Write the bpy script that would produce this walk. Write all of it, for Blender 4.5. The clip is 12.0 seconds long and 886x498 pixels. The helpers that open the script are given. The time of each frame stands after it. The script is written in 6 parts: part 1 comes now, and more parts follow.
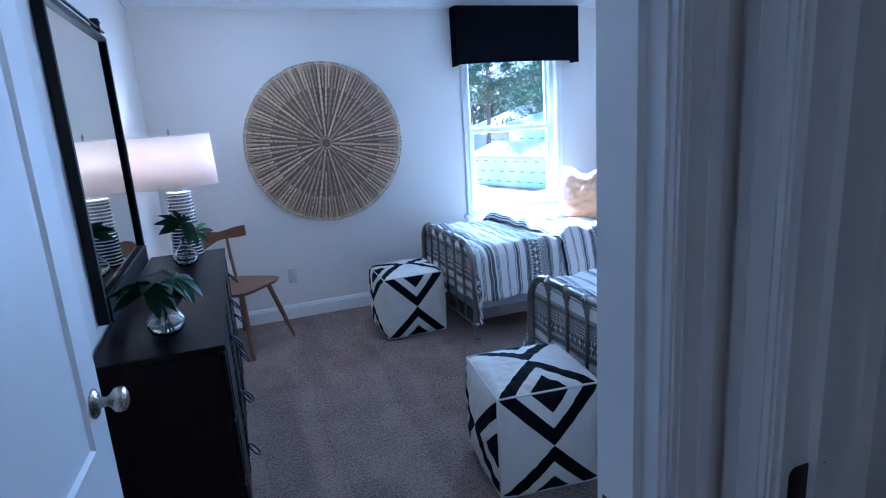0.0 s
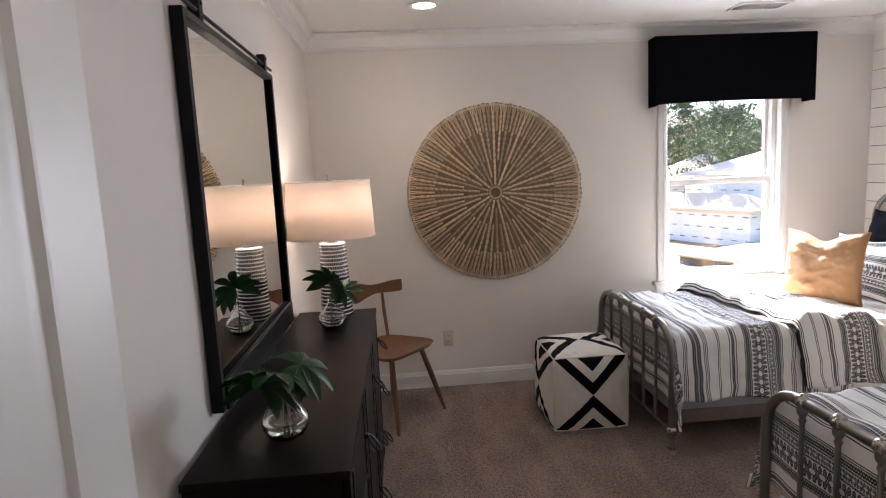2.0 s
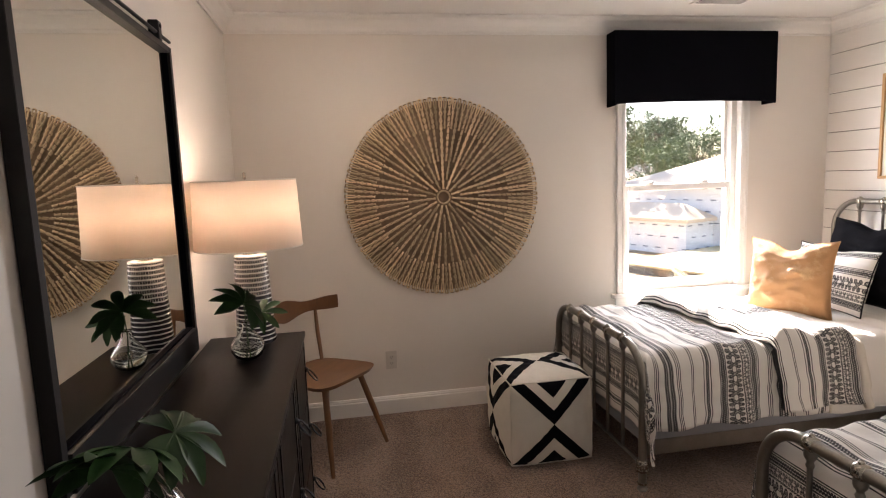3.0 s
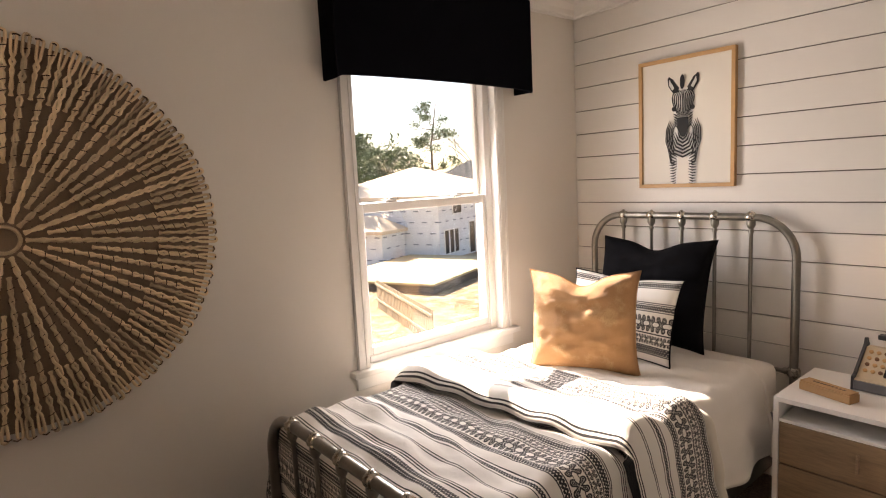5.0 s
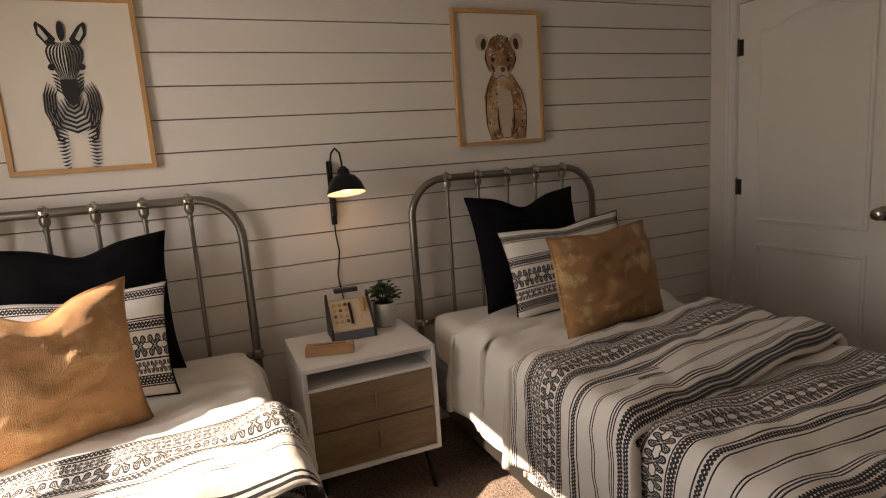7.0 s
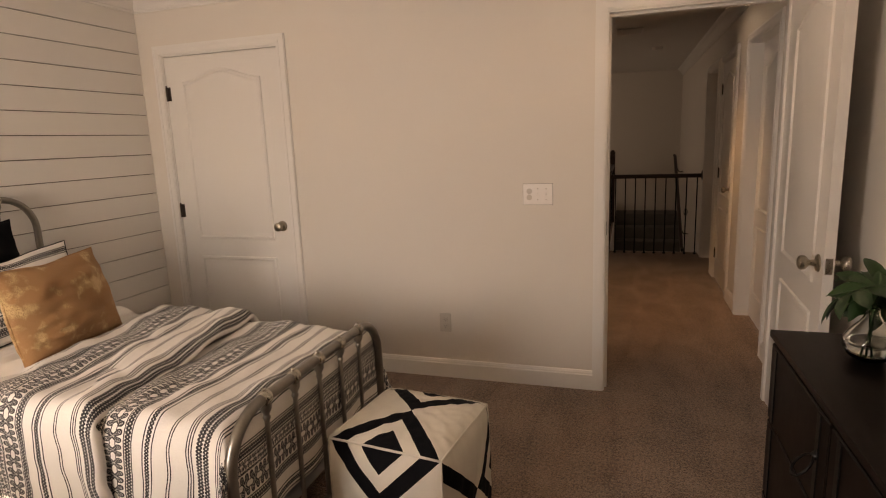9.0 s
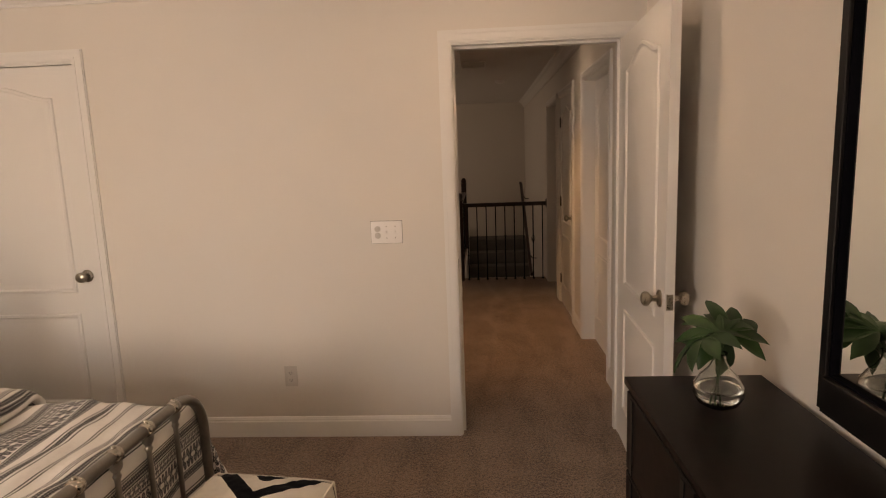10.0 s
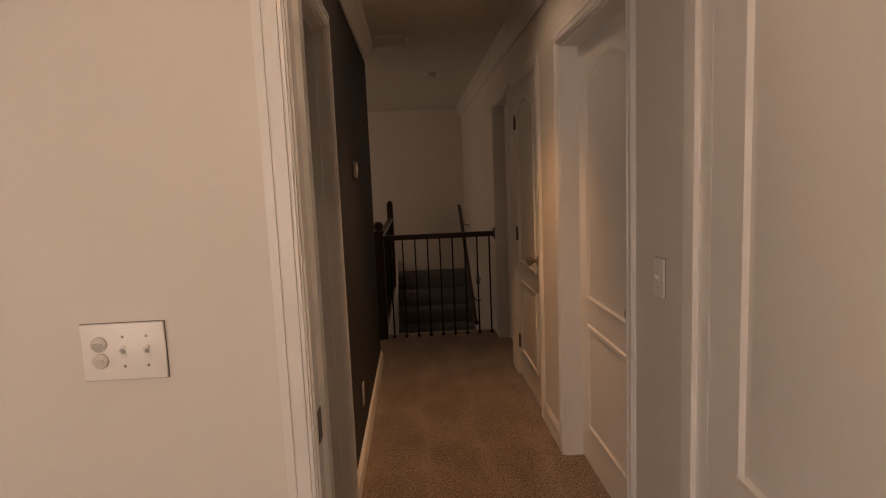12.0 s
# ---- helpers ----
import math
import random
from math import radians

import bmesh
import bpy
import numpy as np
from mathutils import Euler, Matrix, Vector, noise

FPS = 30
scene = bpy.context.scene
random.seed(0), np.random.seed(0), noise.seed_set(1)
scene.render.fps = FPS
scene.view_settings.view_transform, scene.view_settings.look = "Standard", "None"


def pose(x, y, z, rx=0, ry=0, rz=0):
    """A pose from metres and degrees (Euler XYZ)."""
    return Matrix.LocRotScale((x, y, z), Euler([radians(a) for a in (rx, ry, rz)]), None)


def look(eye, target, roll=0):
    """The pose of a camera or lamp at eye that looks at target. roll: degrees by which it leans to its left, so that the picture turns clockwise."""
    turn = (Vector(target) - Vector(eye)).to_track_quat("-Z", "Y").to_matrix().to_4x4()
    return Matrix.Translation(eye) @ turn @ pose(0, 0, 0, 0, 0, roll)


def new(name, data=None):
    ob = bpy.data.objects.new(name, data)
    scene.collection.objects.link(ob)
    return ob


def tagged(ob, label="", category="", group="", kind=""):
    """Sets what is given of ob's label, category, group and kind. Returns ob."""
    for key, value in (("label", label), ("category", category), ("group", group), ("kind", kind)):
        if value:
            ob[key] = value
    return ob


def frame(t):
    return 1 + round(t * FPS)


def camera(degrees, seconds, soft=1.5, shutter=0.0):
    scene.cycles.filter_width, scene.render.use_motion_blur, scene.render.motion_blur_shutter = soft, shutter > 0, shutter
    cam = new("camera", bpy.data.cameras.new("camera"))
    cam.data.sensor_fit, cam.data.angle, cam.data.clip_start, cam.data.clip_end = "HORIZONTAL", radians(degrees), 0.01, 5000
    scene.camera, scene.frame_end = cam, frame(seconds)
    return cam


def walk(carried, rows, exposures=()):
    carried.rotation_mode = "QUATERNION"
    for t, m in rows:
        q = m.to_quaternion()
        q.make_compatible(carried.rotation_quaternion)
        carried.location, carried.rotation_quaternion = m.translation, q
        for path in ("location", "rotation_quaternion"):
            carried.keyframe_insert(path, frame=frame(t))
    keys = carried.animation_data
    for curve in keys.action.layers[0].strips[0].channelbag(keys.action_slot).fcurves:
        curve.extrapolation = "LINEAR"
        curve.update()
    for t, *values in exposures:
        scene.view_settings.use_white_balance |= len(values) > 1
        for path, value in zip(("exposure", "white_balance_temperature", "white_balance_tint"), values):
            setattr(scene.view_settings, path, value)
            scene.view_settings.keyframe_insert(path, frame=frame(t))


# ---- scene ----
cam = camera(75.4, 12.0, soft=1.1)
PATH = [
    (0, (0.078, 0.231, 1.505), (0.732, 2.065, 1.05), -3.8),
    (0.5, (0.051, 0.419, 1.492), (0.529, 2.325, 1.124), -3.6),
    (1, (0.116, 0.584, 1.502), (0.429, 2.532, 1.177), -3.5),
    (1.5, (0.176, 0.708, 1.518), (0.372, 2.678, 1.232), -3.1),
    (2, (0.135, 0.843, 1.512), (0.276, 2.82, 1.244), -2.8),
    (2.5, (0.081, 1.043, 1.495), (0.27, 3.017, 1.24), -2.5),
    (3, (0.18, 1.249, 1.475), (0.514, 3.205, 1.226), -2.2),
    (3.2, (0.227, 1.347, 1.466), (0.629, 3.291, 1.221), -2.2),
    (4.8, (0.613, 2.516, 1.452), (1.761, 4.137, 1.221), -2.5),
    (5, (0.715, 2.649, 1.466), (1.978, 4.181, 1.221), -2.9),
    (5.5, (0.951, 2.999, 1.454), (2.52, 4.209, 1.176), -2.9),
    (6, (1.038, 3.327, 1.397), (2.886, 4.041, 1.121), -2.7),
    (6.5, (0.949, 3.554, 1.364), (2.928, 3.561, 1.077), -3.5),
    (7, (0.915, 3.711, 1.342), (2.735, 2.95, 1.011), -4.0),
    (7.5, (0.803, 3.868, 1.301), (2.258, 2.545, 0.935), -3.4),
    (7.7, (0.704, 3.909, 1.339), (2.036, 2.471, 0.943), -3.2),
    (9.3, (0.39, 4.029, 1.444), (0.836, 2.111, 1.095), -2.1),
    (9.5, (0.377, 3.991, 1.456), (0.722, 2.05, 1.119), -2.0),
    (10, (0.402, 3.775, 1.478), (0.527, 1.802, 1.173), -2.1),
    (10.5, (0.348, 3.452, 1.476), (0.335, 1.472, 1.193), -2.2),
    (11, (0.336, 3.017, 1.443), (0.272, 1.037, 1.172), -2.2),
    (11.5, (0.296, 2.532, 1.434), (0.203, 0.551, 1.173), -2.4),
    (12, (0.287, 1.988, 1.435), (0.196, 0.005, 1.194), -2.4),
]
EXPOSURES = [(0.0, 3.23, 3750, 9), (0.5, 3.11, 4050, 9), (1.0, 3.04, 4650, 11), (1.5, 2.88, 5500, 13), (2.0, 2.99, 5900, 16), (2.5, 2.92, 6700, 20), (3.0, 3.00, 6850, 19), (5.0, 2.31, 7700, 21), (6.0, 1.47, 7600, 16), (6.5, 1.27, 8000, 19), (7.0, 1.53, 8300, 21), (7.5, 2.11, 8300, 22), (9.5, 2.93, 9600, 26), (10.5, 3.05, 9000, 24), (11.0, 3.03, 8400, 21), (12.0, 2.88, 9500, 30)]
walk(cam, [(t, look(eye, target, roll)) for t, eye, target, roll in PATH], EXPOSURES)

# ---- light ----
SUN_TO = Vector((-0.04, 1.0, 0.855)).normalized()
world = bpy.data.worlds.new("sky")
scene.world = world
world.use_nodes = True
_wn = world.node_tree.nodes
_sky = _wn.new("ShaderNodeTexSky")
_sky.sky_type, _sky.sun_disc = "NISHITA", False
_sky.sun_elevation = math.asin(SUN_TO.z)
_sky.sun_rotation = math.atan2(SUN_TO.x, SUN_TO.y)
world.node_tree.links.new(_sky.outputs[0], _wn["Background"].inputs[0])
_wn["Background"].inputs[1].default_value = 0.07


def lamp(name, kind, m, power, color=(1, 1, 1), **kw):
    data = bpy.data.lights.new(name, kind)
    data.energy, data.color = power, color
    for k, v in kw.items():
        if k == "angle": data.angle = v
        elif k == "size": data.size = v
        elif k == "size_y": data.shape, data.size_y = "RECTANGLE", v
        elif k == "radius": data.shadow_soft_size = v
        elif k == "spot": data.spot_size, data.spot_blend = v, 1.0
    ob = new(name, data)
    ob.matrix_world = m
    return ob


lamp("sun", "SUN", look(SUN_TO * 20, (0, 0, 0)), 5.0, (1.0, 0.93, 0.83), angle=0.0093)
lamp("window_daylight", "AREA", look((2.41, 4.95, 1.28), (1.9, 3.0, 0.9)), 6.5, (0.90, 0.95, 1.0), size=0.72, size_y=1.15)
lamp("table_lamp_bulb", "POINT", pose(-0.208, 3.69, 1.39), 0.95, (1.0, 0.84, 0.68), radius=0.05)
lamp("sconce_bulb", "POINT", pose(3.30, 3.14, 1.20), 0.12, (1.0, 0.62, 0.36), radius=0.03)
lamp("recessed_bulb", "SPOT", look((0.33, 4.13, 2.40), (0.33, 4.13, 0)), 1.9, (1.0, 0.82, 0.62), radius=0.05, spot=2.3)
# Added fill spot near the door; only the window-end downlight is known.
lamp("added_near_fill", "SPOT", look((0.33, 1.5, 2.40), (0.33, 1.5, 0)), 0.4, (1.0, 0.82, 0.62), radius=0.05, spot=2.3)
# Added fill that brightens the far hall; the loft has no window.
lamp("loft_fill_light", "AREA", look((3.05, -4.4, 1.5), (0.0, -4.6, 1.0)), 1.3, (1.0, 0.93, 0.85), size=1.0, size_y=1.2)
lamp("hall_bulb", "SPOT", look((0.085, -0.77, 2.36), (0.085, -1.0, 0)), 8.5, (1.0, 0.66, 0.38), radius=0.05, spot=1.45)

# ---- materials ----
class V:
    """A value in a node tree, with arithmetic."""
    tree = None

    def __init__(self, s):
        self.s = s

    def op(self, kind, *o):
        n = V.tree.nodes.new("ShaderNodeMath")
        n.operation = kind
        for i, a in enumerate((self, *o)):
            if isinstance(a, V): V.tree.links.new(a.s, n.inputs[i])
            else: n.inputs[i].default_value = a
        return V(n.outputs[0])

    def __add__(self, o): return self.op("ADD", o)
    def __sub__(self, o): return self.op("SUBTRACT", o)
    def __mul__(self, o): return self.op("MULTIPLY", o)
    def __truediv__(self, o): return self.op("DIVIDE", o)
    def sin(self): return self.op("SINE")
    def abs(self): return self.op("ABSOLUTE")
    def frac(self): return self.op("FRACT")
    def lt(self, o): return self.op("LESS_THAN", o)
    def gt(self, o): return self.op("GREATER_THAN", o)
    def max(self, o): return self.op("MAXIMUM", o)
    def min(self, o): return self.op("MINIMUM", o)

    def near(self, c, w):
        return (self - c).abs().lt(w)


def link(a, b):
    V.tree.links.new(a.s if isinstance(a, V) else a, b)


def coords(kind="Object"):
    t = V.tree.nodes.new("ShaderNodeTexCoord")
    sep = V.tree.nodes.new("ShaderNodeSeparateXYZ")
    V.tree.links.new(t.outputs[kind], sep.inputs[0])
    return t.outputs[kind], V(sep.outputs[0]), V(sep.outputs[1]), V(sep.outputs[2])


def noise_tex(vec, scale, detail=3, stretch=None, rough=0.55):
    if stretch:
        m = V.tree.nodes.new("ShaderNodeMapping")
        m.inputs["Scale"].default_value = stretch
        V.tree.links.new(vec, m.inputs[0])
        vec = m.outputs[0]
    n = V.tree.nodes.new("ShaderNodeTexNoise")
    n.inputs["Scale"].default_value, n.inputs["Detail"].default_value = scale, detail
    n.inputs["Roughness"].default_value = rough
    V.tree.links.new(vec, n.inputs["Vector"])
    return V(n.outputs[0])


def mixc(fac, a, b):
    n = V.tree.nodes.new("ShaderNodeMix")
    n.data_type = "RGBA"
    if isinstance(fac, V): V.tree.links.new(fac.s, n.inputs[0])
    else: n.inputs[0].default_value = fac
    for v, i in ((a, 6), (b, 7)):
        if isinstance(v, (tuple, list)): n.inputs[i].default_value = (*v[:3], 1)
        else: V.tree.links.new(v, n.inputs[i])
    return n.outputs[2]


def bump(height, strength, dist, normal=None):
    n = V.tree.nodes.new("ShaderNodeBump")
    n.inputs["Strength"].default_value, n.inputs["Distance"].default_value = strength, dist
    link(height, n.inputs["Height"])
    if normal: V.tree.links.new(normal, n.inputs["Normal"])
    return n.outputs[0]


def begin(name):
    m = bpy.data.materials.new(name)
    m.use_nodes = True
    V.tree = m.node_tree
    return m, m.node_tree.nodes["Principled BSDF"]


def plain(name, col, rough=0.6, metal=0.0, var=0.08, scale=8.0, fine=120.0, bumps=0.1, bdist=0.001, stretch=None, rvar=0.1, coat=0.0, spec=0.5, sheen=0.0, objrand=0.0):
    """A surface with a broad and a fine variation of colour, and a fine relief."""
    m, b = begin(name)
    vec, x, y, z = coords()
    broad, small = noise_tex(vec, scale, 3, stretch), noise_tex(vec, fine, 4, stretch)
    dark = tuple(c * (1 - 2.2 * var) for c in col)
    light = tuple(min(1, c * (1 + 1.2 * var)) for c in col)
    f = broad * 0.6 + small * 0.4
    if objrand:
        oi = V.tree.nodes.new("ShaderNodeObjectInfo")
        f = f + (V(oi.outputs["Random"]) - 0.5) * objrand
    link(mixc(f, dark, light), b.inputs["Base Color"])
    link(small * rvar + (rough - rvar / 2), b.inputs["Roughness"])
    b.inputs["Metallic"].default_value = metal
    b.inputs["Coat Weight"].default_value = coat
    b.inputs["Specular IOR Level"].default_value = spec
    b.inputs["Sheen Weight"].default_value = sheen
    if bumps: link(bump(small, bumps, bdist), b.inputs["Normal"])
    return m


WALL = plain("wall_paint", (0.745, 0.70, 0.645), 0.62, var=0.02, scale=1.5, fine=260, bumps=0.12, bdist=0.0006)
CEIL = plain("ceiling_paint", (0.78, 0.76, 0.73), 0.8, var=0.02, scale=1.5, fine=200, bumps=0.2, bdist=0.0008)
TRIM = plain("trim_paint", (0.80, 0.78, 0.75), 0.32, var=0.02, scale=4, fine=60, bumps=0.05, bdist=0.0006)
SHIP = plain("board_paint", (0.76, 0.73, 0.69), 0.42, var=0.025, scale=2, fine=70, bumps=0.08, bdist=0.0008, stretch=(1, 0.15, 1), objrand=0.2)
DOORM = plain("door_paint", (0.78, 0.76, 0.73), 0.36, var=0.012, scale=3, fine=110, bumps=0.03, bdist=0.0003, stretch=(1, 1, 0.12), rvar=0.02)
BLACKWALL = plain("black_wall_paint", (0.012, 0.012, 0.013), 0.6, var=0.1, scale=2, fine=200)
BLACKMETAL = plain("black_iron", (0.012, 0.012, 0.013), 0.4, metal=0.6, var=0.15, scale=20, fine=300)
BLACKPAINT = plain("black_painted_iron", (0.007, 0.006, 0.006), 0.45, var=0.12, scale=12, fine=200, spec=0.22)
PEWTER = plain("pewter_metal", (0.30, 0.28, 0.25), 0.32, metal=0.9, var=0.22, scale=14, fine=160, bumps=0.25, bdist=0.0006, rvar=0.2)
COLLAR = plain("worn_pewter_collar", (0.50, 0.46, 0.40), 0.26, metal=0.95, var=0.18, scale=18, fine=160, bumps=0.2, bdist=0.0005, rvar=0.15)
NICKEL = plain("brushed_nickel", (0.42, 0.38, 0.32), 0.28, metal=1.0, var=0.08, scale=30, fine=300)
BRONZE = plain("dark_bronze", (0.06, 0.045, 0.035), 0.35, metal=0.8, var=0.2, scale=30, fine=200)
CHARCOAL = plain("charcoal_plastic", (0.032, 0.032, 0.036), 0.5, var=0.1, scale=30, fine=300)
ESPRESSO = plain("espresso_wood", (0.009, 0.005, 0.004), 0.40, var=0.35, scale=3, fine=28, bumps=0.12, bdist=0.0008, stretch=(14, 1, 1), spec=0.13)
CHAIRWOOD = plain("walnut_wood", (0.18, 0.080, 0.030), 0.38, var=0.25, scale=6, fine=40, bumps=0.1, stretch=(1, 6, 1), coat=0.15)
OAKFRAME = plain("light_oak", (0.58, 0.34, 0.15), 0.5, var=0.12, scale=10, fine=60, stretch=(1, 1, 1))
ASHWOOD = plain("greyed_oak", (0.33, 0.225, 0.135), 0.5, var=0.38, scale=4, fine=26, bumps=0.15, stretch=(1, 1, 9))
RAILWOOD = plain("dark_cherry_wood", (0.035, 0.012, 0.007), 0.32, var=0.25, scale=5, fine=40, stretch=(1, 6, 6))
WHITELAC = plain("white_lacquer", (0.80, 0.79, 0.77), 0.3, var=0.015, scale=5, fine=90, bumps=0.03)
BLACKFAB = plain("black_linen", (0.006, 0.006, 0.008), 0.95, spec=0.12, var=0.25, scale=12, fine=500, bumps=0.5, bdist=0.0012)
VALFAB = plain("black_cloth", (0.003, 0.003, 0.005), 0.95, spec=0.06, var=0.2, scale=5, fine=500, bumps=0.4, bdist=0.001)
SHEET = plain("white_cotton", (0.78, 0.755, 0.71), 0.85, var=0.03, scale=5, fine=300, bumps=0.3, bdist=0.001, sheen=0.2)
CREAM = plain("cream_cotton", (0.70, 0.66, 0.58), 0.9, var=0.06, scale=14, fine=350, bumps=0.5, bdist=0.0015)
POUFBLACK = plain("black_cotton", (0.006, 0.006, 0.008), 0.95, spec=0.15, var=0.2, scale=14, fine=350, bumps=0.5, bdist=0.0015)
REED = plain("woven_reed", (0.74, 0.57, 0.37), 0.6, var=0.28, scale=6, fine=90, bumps=0.4, bdist=0.001, objrand=0.5)
REEDDARK = plain("woven_reed_backing", (0.30, 0.215, 0.145), 0.85, var=0.2, scale=14, fine=200)
SEAGRASS = plain("dark_twine", (0.12, 0.075, 0.045), 0.9, var=0.2, scale=14, fine=200)
PLATE = plain("white_plastic", (0.86, 0.83, 0.80), 0.35, var=0.015, scale=9, fine=90, bumps=0)
OUTLETW = plain("ivory_plastic", (0.60, 0.56, 0.51), 0.35, var=0.015, scale=9, fine=90, bumps=0)
DARKHOLE = plain("dark_slot", (0.01, 0.01, 0.01), 0.8, var=0.1)
POTWHITE = plain("white_ceramic", (0.62, 0.60, 0.57), 0.4, var=0.03, scale=9, fine=90, bumps=0.05)
CARPETSTAIR = plain("stair_carpet", (0.16, 0.145, 0.135), 0.95, var=0.3, scale=8, fine=160, bumps=0.8, bdist=0.004)
SOIL = plain("soil", (0.03, 0.02, 0.015), 0.95, var=0.3)
# Dark colour that paints the shade into the gaps between shiplap boards.
GAPSHADE = plain("shiplap_gap_shade", (0.16, 0.14, 0.12), 0.9, var=0.05)
CARTON = plain("kraft_paper", (0.42, 0.25, 0.12), 0.7, var=0.1, scale=10, fine=150)


def leaf_material():
    m, b = begin("glossy_leaf")
    vec, x, y, z = coords()
    n = noise_tex(vec, 30, 3)
    oi = V.tree.nodes.new("ShaderNodeObjectInfo")
    f = n * 0.8 + (V(oi.outputs["Random"]) - 0.4) * 0.5
    link(mixc(f, (0.007, 0.028, 0.009), (0.030, 0.088, 0.022)), b.inputs["Base Color"])
    b.inputs["Roughness"].default_value = 0.48
    b.inputs["Specular IOR Level"].default_value = 0.3
    link(bump(noise_tex(vec, 160, 2), 0.3, 0.001), b.inputs["Normal"])
    return m


LEAF = leaf_material()


def glass_material(name, tint=(1, 1, 1), rough=0.0, thin=False):
    m, b = begin(name)
    if thin:
        tree = m.node_tree
        tr, gl, mx, fr = (tree.nodes.new(k) for k in ("ShaderNodeBsdfTransparent", "ShaderNodeBsdfGlossy", "ShaderNodeMixShader", "ShaderNodeLayerWeight"))
        gl.inputs["Roughness"].default_value = 0.01
        tr.inputs[0].default_value = (*tint, 1)
        link(V(fr.outputs["Facing"]).op("POWER", 4.5) * 0.8 + 0.05, mx.inputs[0])
        tree.links.new(tr.outputs[0], mx.inputs[1])
        tree.links.new(gl.outputs[0], mx.inputs[2])
        tree.links.new(mx.outputs[0], tree.nodes["Material Output"].inputs[0])
        return m
    b.inputs["Base Color"].default_value = (*tint, 1)
    b.inputs["Roughness"].default_value, b.inputs["Transmission Weight"].default_value = rough, 1
    b.inputs["IOR"].default_value = 1.45
    return m


PANE = glass_material("window_glass", (0.97, 0.985, 0.98), thin=True)
VASEGLASS = glass_material("clear_glass", (0.97, 0.99, 0.98))


def mirror_material():
    m, b = begin("mirror_silver")
    b.inputs["Base Color"].default_value = (0.86, 0.88, 0.85, 1)
    b.inputs["Metallic"].default_value, b.inputs["Roughness"].default_value = 1, 0.015
    return m


MIRROR = mirror_material()


def glow(name, color, strength, base=(0.8, 0.8, 0.8)):
    m, b = begin(name)
    b.inputs["Base Color"].default_value = (*base, 1)
    b.inputs["Emission Color"].default_value = (*color, 1)
    b.inputs["Emission Strength"].default_value = strength
    return m


BULB = glow("lit_bulb", (1.0, 0.62, 0.36), 2.5)
DOWNLIGHT = glow("lit_diffuser", (1.0, 0.86, 0.72), 7)


def shade_material():
    m, b = begin("lamp_shade_linen")
    vec, x, y, z = coords()
    w = noise_tex(vec, 300, 2, (1, 1, 3))
    link(mixc(w, (0.72, 0.66, 0.60), (0.82, 0.77, 0.71)), b.inputs["Base Color"])
    b.inputs["Roughness"].default_value = 0.9
    tree = m.node_tree
    tl, mx = tree.nodes.new("ShaderNodeBsdfTranslucent"), tree.nodes.new("ShaderNodeMixShader")
    tl.inputs[0].default_value = (0.95, 0.83, 0.74, 1)
    mx.inputs[0].default_value = 0.45
    tree.links.new(b.outputs[0], mx.inputs[1])
    tree.links.new(tl.outputs[0], mx.inputs[2])
    tree.links.new(mx.outputs[0], tree.nodes["Material Output"].inputs[0])
    return m


SHADE = shade_material()


def carpet_material():
    m, b = begin("carpet_pile")
    vec, x, y, z = coords()
    n1, n2, n3 = noise_tex(vec, 125, 3, rough=0.75), noise_tex(vec, 60, 3), noise_tex(vec, 3.5, 3)
    sweep = noise_tex(vec, 1.0, 1, (3.6, 1.1, 1))
    edge = (((x * 3.1 + sweep * 2.2).frac() - 0.5).abs() * 2.0 + (y * 0.8 + sweep).sin() * 0.25)
    f = (n1 - 0.5) * 3.8 + (n2 - 0.5) * 1.5 + (n3 - 0.5) * 0.9 + ((edge - 0.5) * 5.0).op("TANH") * 0.085 + 0.5
    link(mixc(f.max(0).min(1), (0.098, 0.060, 0.043), (0.44, 0.31, 0.232)), b.inputs["Base Color"])
    b.inputs["Roughness"].default_value = 1.0
    b.inputs["Specular IOR Level"].default_value = 0.1
    b.inputs["Sheen Weight"].default_value = 0.25
    link(bump(n1 * 0.9 + n2 * 0.8, 1.0, 0.016), b.inputs["Normal"])
    return m


CARPET = carpet_material()


